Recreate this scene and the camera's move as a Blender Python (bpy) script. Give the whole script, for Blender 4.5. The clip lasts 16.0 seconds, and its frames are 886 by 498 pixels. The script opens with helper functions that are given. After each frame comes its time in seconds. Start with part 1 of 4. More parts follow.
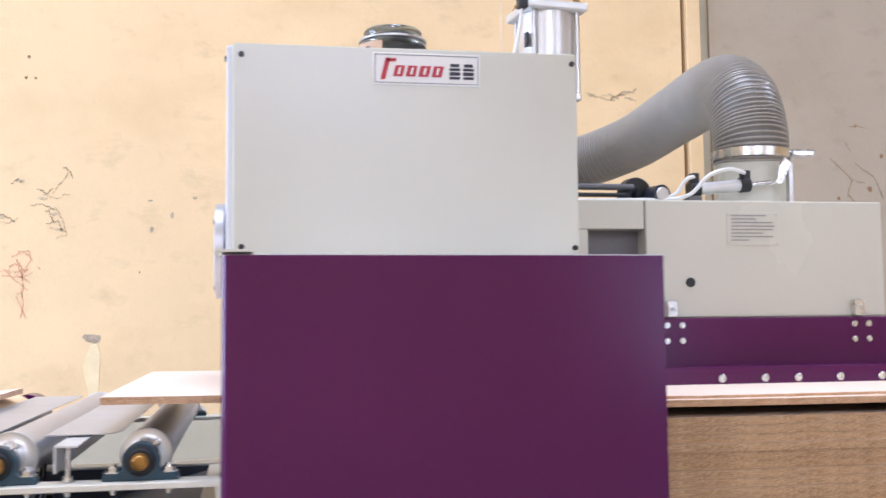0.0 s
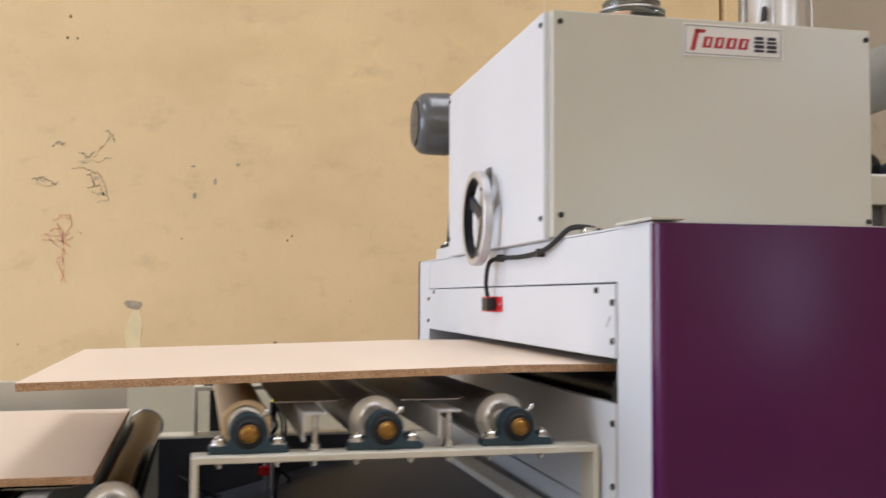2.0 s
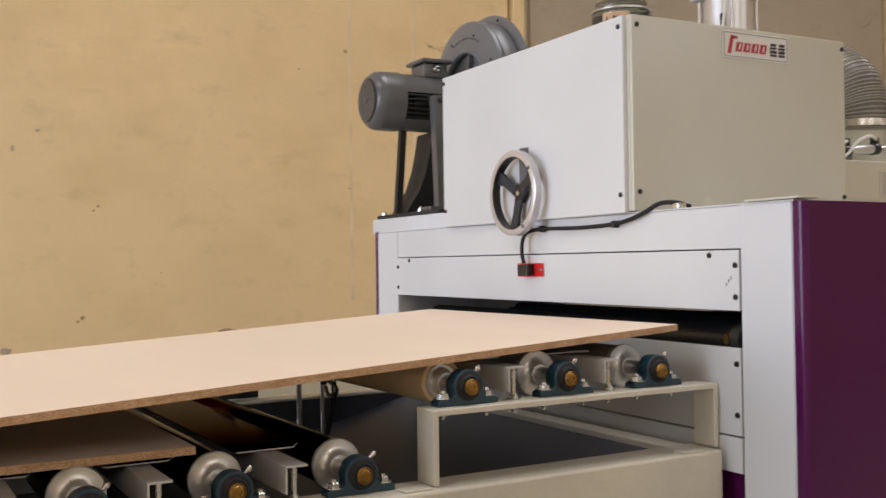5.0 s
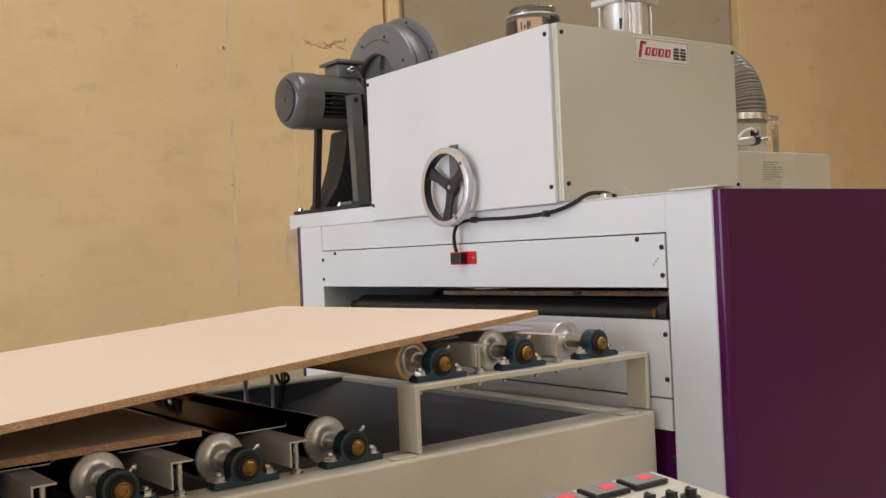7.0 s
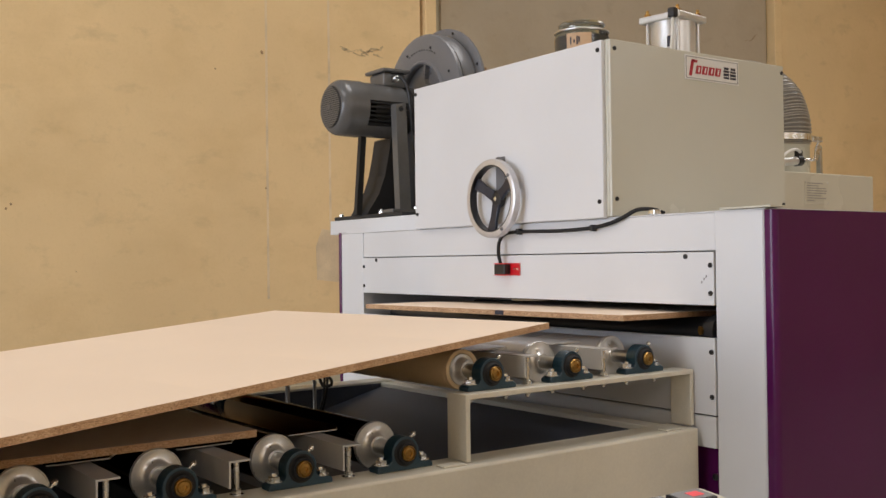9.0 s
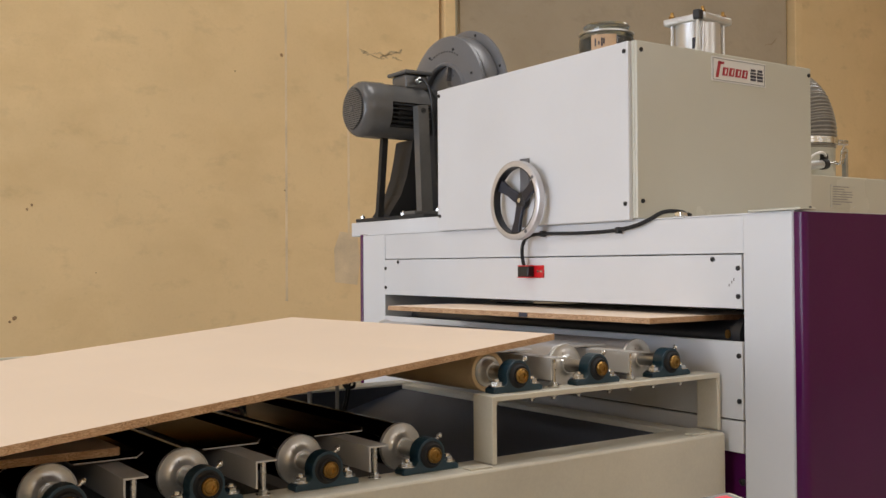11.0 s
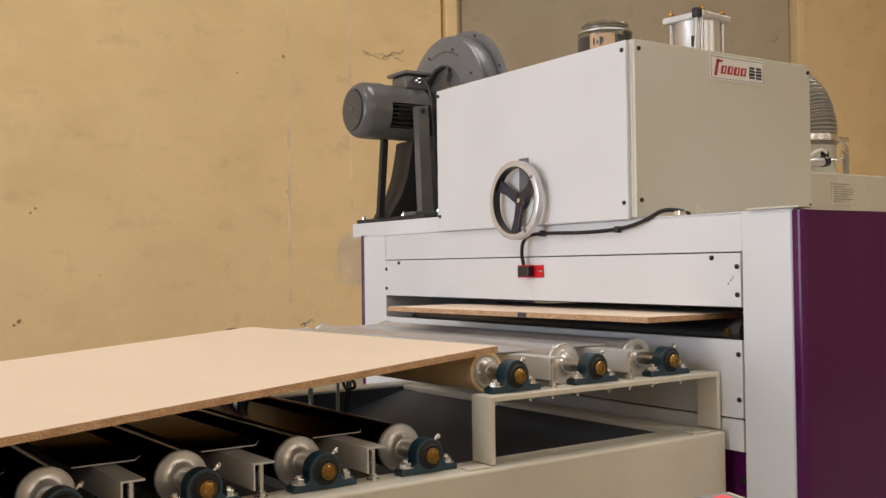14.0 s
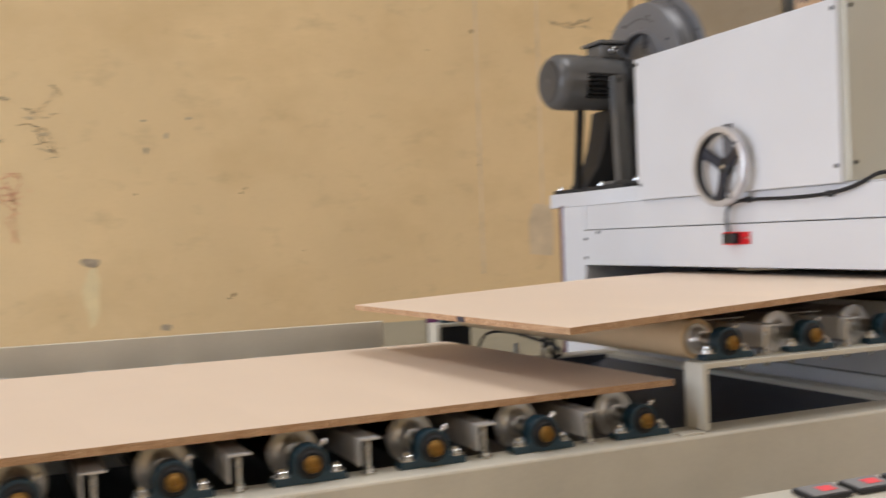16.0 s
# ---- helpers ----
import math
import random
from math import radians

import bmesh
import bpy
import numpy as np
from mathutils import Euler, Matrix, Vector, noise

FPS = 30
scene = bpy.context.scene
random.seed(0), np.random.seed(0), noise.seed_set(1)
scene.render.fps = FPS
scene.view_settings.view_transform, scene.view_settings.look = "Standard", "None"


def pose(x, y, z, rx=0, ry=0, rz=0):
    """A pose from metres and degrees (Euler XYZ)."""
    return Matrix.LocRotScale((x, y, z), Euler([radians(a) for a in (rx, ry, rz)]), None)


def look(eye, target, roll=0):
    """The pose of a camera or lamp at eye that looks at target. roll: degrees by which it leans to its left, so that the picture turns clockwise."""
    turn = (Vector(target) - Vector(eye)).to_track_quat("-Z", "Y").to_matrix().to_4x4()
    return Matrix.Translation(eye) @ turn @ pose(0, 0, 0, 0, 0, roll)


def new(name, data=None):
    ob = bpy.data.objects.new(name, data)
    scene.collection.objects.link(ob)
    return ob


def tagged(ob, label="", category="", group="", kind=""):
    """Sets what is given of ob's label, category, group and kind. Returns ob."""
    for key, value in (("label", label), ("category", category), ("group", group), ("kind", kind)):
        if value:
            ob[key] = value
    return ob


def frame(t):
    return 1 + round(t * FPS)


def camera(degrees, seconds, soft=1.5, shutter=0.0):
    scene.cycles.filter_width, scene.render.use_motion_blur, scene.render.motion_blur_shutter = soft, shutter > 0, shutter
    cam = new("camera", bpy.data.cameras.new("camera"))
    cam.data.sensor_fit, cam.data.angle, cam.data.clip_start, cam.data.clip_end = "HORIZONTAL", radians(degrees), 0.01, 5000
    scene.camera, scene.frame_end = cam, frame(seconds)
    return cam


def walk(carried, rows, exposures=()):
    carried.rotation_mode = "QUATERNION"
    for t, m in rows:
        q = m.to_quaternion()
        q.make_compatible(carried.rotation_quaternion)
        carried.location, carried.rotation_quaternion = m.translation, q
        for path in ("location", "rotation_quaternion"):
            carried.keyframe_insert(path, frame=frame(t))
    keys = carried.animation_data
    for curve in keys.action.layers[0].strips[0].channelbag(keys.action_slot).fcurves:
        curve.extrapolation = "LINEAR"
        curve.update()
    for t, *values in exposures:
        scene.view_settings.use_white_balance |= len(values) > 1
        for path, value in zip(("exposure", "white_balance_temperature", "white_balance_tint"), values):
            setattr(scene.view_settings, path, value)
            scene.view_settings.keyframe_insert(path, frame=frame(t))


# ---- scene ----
# ---------------------------------------------------------------- camera
cam = camera(47.6, 16.0, soft=1.5, shutter=0.5)
PATH = [
    (0, (0.087, -1.959, 1.253), (0.418, 0.008, 1.403), -0.6),
    (0.5, (-0.12, -1.964, 1.26), (0.234, 0.0, 1.377), -1.4),
    (1, (-0.301, -1.929, 1.252), (0.054, 0.036, 1.358), -0.6),
    (1.5, (-0.486, -1.845, 1.264), (-0.083, 0.111, 1.383), -1.5),
    (2, (-0.7, -1.818, 1.246), (-0.283, 0.136, 1.341), 0.3),
    (2.5, (-0.926, -1.844, 1.257), (-0.475, 0.104, 1.298), -1.9),
    (3, (-1.078, -1.794, 1.252), (-0.615, 0.151, 1.299), -1.9),
    (3.5, (-1.221, -1.707, 1.258), (-0.689, 0.22, 1.303), -1.3),
    (4, (-1.397, -1.731, 1.254), (-0.732, 0.155, 1.304), -0.8),
    (4.5, (-1.548, -1.774, 1.26), (-0.74, 0.055, 1.279), -0.7),
    (5, (-1.659, -1.743, 1.251), (-0.709, 0.017, 1.279), -0.8),
    (7.3, (-2.004, -1.801, 1.251), (-0.814, -0.193, 1.256), -2.5),
    (7.5, (-2.02, -1.8, 1.251), (-0.842, -0.184, 1.268), -2.0),
    (8, (-2.021, -1.795, 1.254), (-0.87, -0.16, 1.26), -1.4),
    (8.5, (-2.033, -1.786, 1.254), (-0.886, -0.148, 1.264), -1.0),
    (9, (-2.04, -1.78, 1.256), (-0.894, -0.141, 1.28), -0.7),
    (11.5, (-2.054, -1.754, 1.249), (-0.946, -0.089, 1.281), -0.4),
    (12, (-2.044, -1.76, 1.249), (-0.948, -0.087, 1.282), -0.5),
    (12.5, (-2.044, -1.768, 1.252), (-0.941, -0.1, 1.287), -0.7),
    (13, (-2.044, -1.767, 1.253), (-0.937, -0.101, 1.288), -0.7),
    (13.5, (-2.036, -1.766, 1.251), (-0.93, -0.1, 1.284), -0.8),
    (14, (-2.039, -1.765, 1.251), (-0.927, -0.103, 1.283), -0.8),
    (14.5, (-2.039, -1.765, 1.251), (-0.926, -0.104, 1.286), -0.7),
    (15, (-2.044, -1.77, 1.251), (-0.938, -0.105, 1.289), -0.8),
    (15.5, (-2.078, -1.749, 1.239), (-1.028, -0.047, 1.268), -1.1),
    (16, (-2.122, -1.803, 1.254), (-1.335, 0.036, 1.236), -2.0),
]
EXPOSURES = [(0.0, 0.96, 5050, 18), (0.5, 0.86, 5100, 17), (1.0, 0.74, 5200, 15), (1.5, 0.56, 5500, 14), (2.0, 0.24, 5800, 13), (3.0, 0.28, 5750, 8), (3.5, 0.14, 5750, 9), (4.0, 0.09, 5850, 10), (4.5, 0.04, 6050, 12), (5.5, 0.0, 6200, 13), (8.0, -0.01, 6400, 13), (11.3, -0.10, 6350, 12), (12.3, 0.0, 6600, 13), (15.0, 0.0, 6550, 13), (15.5, -0.01, 6300, 13), (16.0, -0.05, 6150, 13)]
walk(cam, [(t, look(eye, target, roll)) for t, eye, target, roll in PATH], EXPOSURES)

# ---------------------------------------------------------------- world and light
world = bpy.data.worlds.new("sky")
scene.world = world
world.use_nodes = True
sky = world.node_tree.nodes.new("ShaderNodeTexSky")
sky.sky_type, sky.sun_disc, sky.sun_elevation, sky.sun_rotation = "NISHITA", False, radians(42), radians(200)
world.node_tree.links.new(sky.outputs[0], world.node_tree.nodes["Background"].inputs[0])
world.node_tree.nodes["Background"].inputs[1].default_value = 0.1


def area(name, m, w, h, power, colour):
    lamp = bpy.data.lights.new(name, "AREA")
    lamp.shape, lamp.size, lamp.size_y, lamp.energy, lamp.color = "RECTANGLE", w, h, power, colour
    ob = new(name, lamp)
    ob.matrix_world = m
    return ob


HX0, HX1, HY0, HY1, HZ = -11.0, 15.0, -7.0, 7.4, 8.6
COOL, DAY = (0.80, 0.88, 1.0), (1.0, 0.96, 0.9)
# side door and window daylight, plus an unseen gate and roof lights added
area("unseen_gate_daylight", look((HX0 + 0.12, 1.8, 2.25), (0, 1.8, 2.25)), 7.4, 4.1, 560, COOL)
area("side_door_daylight", look((3.68, HY0 + 0.1, 1.28), (3.68, 0, 1.28)), 0.5, 0.95, 3.6, (0.62, 0.75, 1.0))
for wx in (-5.0, 0.5, 6.0):
    area("window_daylight", look((wx, HY0 + 0.1, 4.1), (wx, 0, 2.0)), 2.6, 1.3, 38, DAY)
# roof lights out of view, added to brighten board tops and wall
for wx in (-6.5, 1.0, 8.5):
    area("added_roof_daylight", look((wx, 0.5, HZ - 0.06), (wx, 0.5001, 0)), 2.4, 4.2, 225, DAY)

# ---------------------------------------------------------------- materials


def material(name, colour, rough=0.5, metal=0.0, vary=0.12, scale=6.0, grain=0.0, grain_scale=120.0, tint=None, coat=0.0, rough_vary=0.08):
    """A surface with broad blotches, fine grain and a little relief, at real-world size."""
    m = bpy.data.materials.new(name)
    m.use_nodes = True
    n, l = m.node_tree.nodes, m.node_tree.links
    b = n["Principled BSDF"]
    b.inputs["Metallic"].default_value = metal
    b.inputs["Coat Weight"].default_value = coat
    geo = n.new("ShaderNodeTexCoord")
    big, fine = n.new("ShaderNodeTexNoise"), n.new("ShaderNodeTexNoise")
    big.inputs["Scale"].default_value, big.inputs["Detail"].default_value = scale, 5
    fine.inputs["Scale"].default_value, fine.inputs["Detail"].default_value = grain_scale, 3
    for t in (big, fine):
        l.new(geo.outputs["Object"], t.inputs["Vector"])
    add = n.new("ShaderNodeMath")
    add.operation, add.inputs[1].default_value = "MULTIPLY_ADD", 0.35
    l.new(fine.outputs[0], add.inputs[0])
    l.new(big.outputs[0], add.inputs[2])
    ramp = n.new("ShaderNodeValToRGB")
    dark = tint or tuple(c * (1 - vary) for c in colour)
    light = tuple(min(1.0, c * (1 + vary * 0.45)) for c in colour)
    ramp.color_ramp.elements[0].position, ramp.color_ramp.elements[0].color = 0.42, (*dark, 1)
    ramp.color_ramp.elements[1].position, ramp.color_ramp.elements[1].color = 0.85, (*light, 1)
    l.new(add.outputs[0], ramp.inputs[0])
    l.new(ramp.outputs[0], b.inputs["Base Color"])
    rr = n.new("ShaderNodeMapRange")
    rr.inputs["To Min"].default_value, rr.inputs["To Max"].default_value = max(0.02, rough - rough_vary), min(1, rough + rough_vary)
    l.new(big.outputs[0], rr.inputs["Value"])
    l.new(rr.outputs[0], b.inputs["Roughness"])
    if grain:
        bump = n.new("ShaderNodeBump")
        bump.inputs["Strength"].default_value, bump.inputs["Distance"].default_value = grain, 0.002
        l.new(fine.outputs[0], bump.inputs["Height"])
        l.new(bump.outputs[0], b.inputs["Normal"])
    return m


def plaster(name, colour, stain, dark, amount):
    """Old painted plaster: broad faded fields, drips, dirty cloudy stains and small flaws."""
    m = bpy.data.materials.new(name)
    m.use_nodes = True
    n, l = m.node_tree.nodes, m.node_tree.links
    b = n["Principled BSDF"]
    co = n.new("ShaderNodeTexCoord")

    def cloud(scale, detail, stretch, lo, hi):
        mp = n.new("ShaderNodeMapping")
        mp.inputs["Scale"].default_value = stretch
        l.new(co.outputs["Object"], mp.inputs[0])
        t = n.new("ShaderNodeTexNoise")
        t.inputs["Scale"].default_value, t.inputs["Detail"].default_value, t.inputs["Roughness"].default_value = scale, detail, 0.62
        l.new(mp.outputs[0], t.inputs["Vector"])
        r = n.new("ShaderNodeMapRange")
        r.inputs["From Min"].default_value, r.inputs["From Max"].default_value = lo, hi
        l.new(t.outputs[0], r.inputs["Value"])
        return r.outputs[0]

    def mix(fac, a, c, k):
        x = n.new("ShaderNodeMix")
        x.data_type = "RGBA"
        mul = n.new("ShaderNodeMath")
        mul.operation, mul.inputs[1].default_value = "MULTIPLY", k
        l.new(fac, mul.inputs[0])
        l.new(mul.outputs[0], x.inputs["Factor"])
        if isinstance(a, tuple):
            x.inputs[6].default_value = (*a, 1)
        else:
            l.new(a, x.inputs[6])
        x.inputs[7].default_value = (*c, 1)
        return x.outputs[2]

    pale = tuple(min(1, c * 1.12) for c in colour)
    c = mix(cloud(0.45, 4, (1, 1, 1), 0.4, 0.65), colour, pale, 0.8)
    c = mix(cloud(0.9, 6, (1, 1, 1.5), 0.5, 0.72), c, stain, 0.55 * amount)
    c = mix(cloud(2.6, 7, (1, 1, 1.8), 0.58, 0.74), c, dark, 0.30 * amount)
    c = mix(cloud(9.0, 5, (1, 1, 0.6), 0.62, 0.78), c, dark, 0.12 * amount)
    c = mix(cloud(38.0, 4, (1, 1, 1), 0.5, 0.8), c, stain, 0.22)
    l.new(c, b.inputs["Base Color"])
    b.inputs["Roughness"].default_value = 0.78
    t = n.new("ShaderNodeTexNoise")
    t.inputs["Scale"].default_value, t.inputs["Detail"].default_value = 14, 8
    l.new(co.outputs["Object"], t.inputs["Vector"])
    bump = n.new("ShaderNodeBump")
    bump.inputs["Strength"].default_value, bump.inputs["Distance"].default_value = 0.3, 0.01
    l.new(t.outputs[0], bump.inputs["Height"])
    l.new(bump.outputs[0], b.inputs["Normal"])
    return m


def chipboard(name, base, chip, dark):
    """Pressed wood particles: small flat chips of several browns."""
    m = bpy.data.materials.new(name)
    m.use_nodes = True
    n, l = m.node_tree.nodes, m.node_tree.links
    b = n["Principled BSDF"]
    co, mp = n.new("ShaderNodeTexCoord"), n.new("ShaderNodeMapping")
    mp.inputs["Scale"].default_value = (1, 1, 2.6)
    l.new(co.outputs["Object"], mp.inputs[0])
    v = n.new("ShaderNodeTexVoronoi")
    v.inputs["Scale"].default_value = 330
    l.new(mp.outputs[0], v.inputs["Vector"])
    t = n.new("ShaderNodeTexNoise")
    t.inputs["Scale"].default_value, t.inputs["Detail"].default_value = 24, 6
    l.new(mp.outputs[0], t.inputs["Vector"])
    sep = n.new("ShaderNodeSeparateColor")
    l.new(v.outputs["Color"], sep.inputs[0])
    mul = n.new("ShaderNodeMath")
    mul.operation, mul.inputs[1].default_value = "MULTIPLY_ADD", 0.55
    l.new(sep.outputs[0], mul.inputs[0])
    half = n.new("ShaderNodeMath")
    half.operation, half.inputs[1].default_value = "MULTIPLY", 0.6
    l.new(t.outputs[0], half.inputs[0])
    l.new(half.outputs[0], mul.inputs[2])
    ramp = n.new("ShaderNodeValToRGB")
    ramp.color_ramp.elements[0].position, ramp.color_ramp.elements[0].color = 0.22, (*dark, 1)
    ramp.color_ramp.elements[1].position, ramp.color_ramp.elements[1].color = 0.8, (*chip, 1)
    e = ramp.color_ramp.elements.new(0.5)
    e.color = (*base, 1)
    l.new(mul.outputs[0], ramp.inputs[0])
    l.new(ramp.outputs[0], b.inputs["Base Color"])
    b.inputs["Roughness"].default_value = 0.85
    bump = n.new("ShaderNodeBump")
    bump.inputs["Strength"].default_value, bump.inputs["Distance"].default_value = 0.6, 0.002
    l.new(mul.outputs[0], bump.inputs["Height"])
    l.new(bump.outputs[0], b.inputs["Normal"])
    return m


def glass(name, colour, rough=0.03):
    m = bpy.data.materials.new(name)
    m.use_nodes = True
    b = m.node_tree.nodes["Principled BSDF"]
    b.inputs["Base Color"].default_value = (*colour, 1)
    b.inputs["Transmission Weight"].default_value, b.inputs["Roughness"].default_value, b.inputs["IOR"].default_value = 1.0, rough, 1.45
    return m


def glow(name, colour, strength):
    m = bpy.data.materials.new(name)
    m.use_nodes = True
    b = m.node_tree.nodes["Principled BSDF"]
    b.inputs["Base Color"].default_value, b.inputs["Emission Color"].default_value = (*colour, 1), (*colour, 1)
    b.inputs["Emission Strength"].default_value = strength
    return m


# one white paint in two tints: cool for daylit faces, warm for shaded ones
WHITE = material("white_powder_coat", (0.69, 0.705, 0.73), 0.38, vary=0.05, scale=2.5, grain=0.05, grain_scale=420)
SHADED_COAT = material("white_coat_warm_shade", (0.585, 0.575, 0.49), 0.25, vary=0.05, scale=2.5, grain=0.05, grain_scale=420)
FRAME = material("beige_frame_paint", (0.69, 0.655, 0.55), 0.36, vary=0.10, scale=5, grain=0.08, grain_scale=160)
PURPLE = material("purple_textured_paint", (0.084, 0.0085, 0.074), 0.17, vary=0.10, scale=3, grain=0.025, grain_scale=420, rough_vary=0.02)
PURPLE.node_tree.nodes["Principled BSDF"].inputs["Specular IOR Level"].default_value = 0.32
WALL = plaster("yellow_plaster", (0.73, 0.545, 0.295), (0.62, 0.44, 0.21), (0.33, 0.25, 0.13), 0.9)
WALL_B = plaster("faded_plaster", (0.42, 0.355, 0.26), (0.37, 0.30, 0.20), (0.23, 0.185, 0.12), 0.9)
DADO = plaster("grey_dado_paint", (0.44, 0.40, 0.29), (0.36, 0.32, 0.22), (0.2, 0.18, 0.12), 0.8)
CEIL = material("ceiling_sheet", (0.55, 0.54, 0.5), 0.7, vary=0.1, scale=1)
CONCRETE = material("concrete_floor", (0.42, 0.37, 0.30), 0.7, vary=0.35, scale=1.2, grain=0.4, grain_scale=60)
EDGE = chipboard("chipboard_edge", (0.50, 0.295, 0.155), (0.68, 0.46, 0.28), (0.30, 0.16, 0.075))
STACK_EDGE = chipboard("stack_edge", (0.42, 0.26, 0.13), (0.60, 0.42, 0.24), (0.2, 0.11, 0.055))
# brown undersides, darkened for the shade beneath the boards
UNDER_FACE = chipboard("shaded_board_underside", (0.24, 0.135, 0.07), (0.34, 0.21, 0.12), (0.13, 0.07, 0.035))
FACE = material("sanded_board_face", (0.84, 0.685, 0.535), 0.62, vary=0.05, scale=1.6, grain=0.15, grain_scale=260)
RUBBER = material("tan_rubber", (0.84, 0.62, 0.36), 0.55, vary=0.06, scale=4, grain=0.1, grain_scale=200)
# lower rollers: the dark reflection of the boards above is put into the colour
ROLLER = material("roller_dark_reflection", (0.13, 0.12, 0.11), 0.08, metal=1.0, vary=0.12, scale=8, rough_vary=0.04)
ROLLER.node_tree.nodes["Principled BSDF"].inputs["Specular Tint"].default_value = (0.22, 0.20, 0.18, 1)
ROLLER_M = material("matt_steel_roller", (0.52, 0.52, 0.54), 0.30, metal=0.5, vary=0.12, scale=8, rough_vary=0.06)
SHEET_M = material("galvanised_sheet", (0.52, 0.52, 0.53), 0.34, metal=0.4, vary=0.15, scale=9, rough_vary=0.08)
CHROME = material("polished_steel", (0.62, 0.61, 0.60), 0.10, metal=1, vary=0.1, scale=8, rough_vary=0.05)
STEEL = material("brushed_steel", (0.55, 0.55, 0.54), 0.30, metal=1, vary=0.15, scale=12, grain=0.2, grain_scale=300)
# lower sheets: colour and edge tint darkened in place of dark mirrored undersides
SHEET = material("sheet_dark_reflection", (0.045, 0.037, 0.030), 0.05, metal=1.0, vary=0.2, scale=5, rough_vary=0.05)
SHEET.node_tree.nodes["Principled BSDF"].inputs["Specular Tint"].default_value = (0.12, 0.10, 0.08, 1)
DULL = material("dull_anodised_aluminium", (0.58, 0.57, 0.55), 0.40, metal=0.15, vary=0.1, scale=10, grain=0.1, grain_scale=240)
ALU = material("aluminium", (0.68, 0.68, 0.67), 0.34, metal=0.6, vary=0.1, scale=10, grain=0.1, grain_scale=240)
CASTALU = material("turned_aluminium", (0.74, 0.73, 0.70), 0.30, metal=0.6, vary=0.18, scale=22, grain=0.15, grain_scale=200)
ZINC = material("zinc_plate", (0.68, 0.68, 0.66), 0.26, metal=1, vary=0.12, scale=30)
TEAL = material("teal_cast_iron", (0.015, 0.044, 0.066), 0.38, vary=0.2, scale=20, grain=0.3, grain_scale=160)
BRASS = material("brass_shaft_end", (0.36, 0.21, 0.06), 0.32, metal=1, vary=0.5, scale=40, grain=0.2, grain_scale=160)
RIM = material("satin_plated_rim", (0.62, 0.61, 0.62), 0.32, metal=0.55, vary=0.12, scale=20)
PAN = material("blue_grey_sheet", (0.062, 0.068, 0.088), 0.55, vary=0.2, scale=4, grain=0.1)
BLACK = material("black_plastic", (0.012, 0.012, 0.014), 0.4, vary=0.2, scale=20)
SOCKET = material("greasy_black_bearing", (0.008, 0.008, 0.009), 0.75, vary=0.2, scale=20)
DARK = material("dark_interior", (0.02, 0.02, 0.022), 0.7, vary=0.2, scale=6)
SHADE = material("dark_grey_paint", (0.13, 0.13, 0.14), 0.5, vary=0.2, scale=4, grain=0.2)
MOTOR = material("grey_motor_enamel", (0.112, 0.112, 0.113), 0.24, vary=0.12, scale=9, grain=0.3, grain_scale=120)
MOTOR_D = material("dark_grey_enamel", (0.030, 0.030, 0.031), 0.55, vary=0.15, scale=9, grain=0.3, grain_scale=120)
BLOWER = material("blue_grey_enamel", (0.150, 0.154, 0.166), 0.30, vary=0.1, scale=6, grain=0.3, grain_scale=120)
MOTOR_D.node_tree.nodes["Principled BSDF"].inputs["Specular IOR Level"].default_value = 0.25
NAVY = material("navy_plastic", (0.014, 0.017, 0.032), 0.35, vary=0.2, scale=20)
RED = material("red_plastic", (0.62, 0.012, 0.02), 0.3, vary=0.1, scale=20)
HOSE = material("grey_pvc_hose", (0.135, 0.124, 0.108), 0.38, vary=0.12, scale=10)
RIB = material("pale_hose_wire", (0.32, 0.30, 0.262), 0.35, vary=0.1, scale=10)
TUBE = material("white_tube", (0.75, 0.75, 0.72), 0.35, vary=0.05)
PLATE = material("white_label", (0.78, 0.77, 0.74), 0.4, vary=0.04)
INK = material("dark_print", (0.03, 0.03, 0.05), 0.5, vary=0.1)
INK_GREY = material("grey_print", (0.28, 0.28, 0.28), 0.5, vary=0.1)
LOGO_RED = material("red_print", (0.42, 0.015, 0.03), 0.45, vary=0.1)
CHALK = material("red_chalk", (0.72, 0.39, 0.24), 0.9, vary=0.3, scale=30)
CHIP = material("bare_patch", (0.42, 0.34, 0.24), 0.9, vary=0.35, scale=25)
PALE = material("pale_smear", (0.80, 0.66, 0.38), 0.85, vary=0.1, scale=8)
STRIPE = material("grey_filler", (0.73, 0.585, 0.39), 0.85, vary=0.25, scale=3)
CRACK_B = material("grey_crack", (0.36, 0.285, 0.18), 0.9, vary=0.4, scale=30)
CRACK = material("faded_crack", (0.55, 0.43, 0.26), 0.9, vary=0.4, scale=30)
SOOT = material("dark_crack", (0.30, 0.19, 0.10), 0.9, vary=0.4, scale=30)
GLASS = glass("jar_glass", (0.55, 0.60, 0.58))
PAPER = material("tan_paper_label", (0.56, 0.38, 0.24), 0.7, vary=0.1, scale=30)
DISPLAY = glow("red_display", (0.75, 0.08, 0.09), 0.35)
SENSOR_GLOW = glow("sensor_lamp", (0.9, 0.75, 0.1), 1.5)

# ---------------------------------------------------------------- helpers


def thing(name, label, category, m=None, group="", kind=""):
    ob = new(name)
    ob.empty_display_size = 0.1
    if m is not None:
        ob.matrix_world = m
    return tagged(ob, label, category, group, kind)


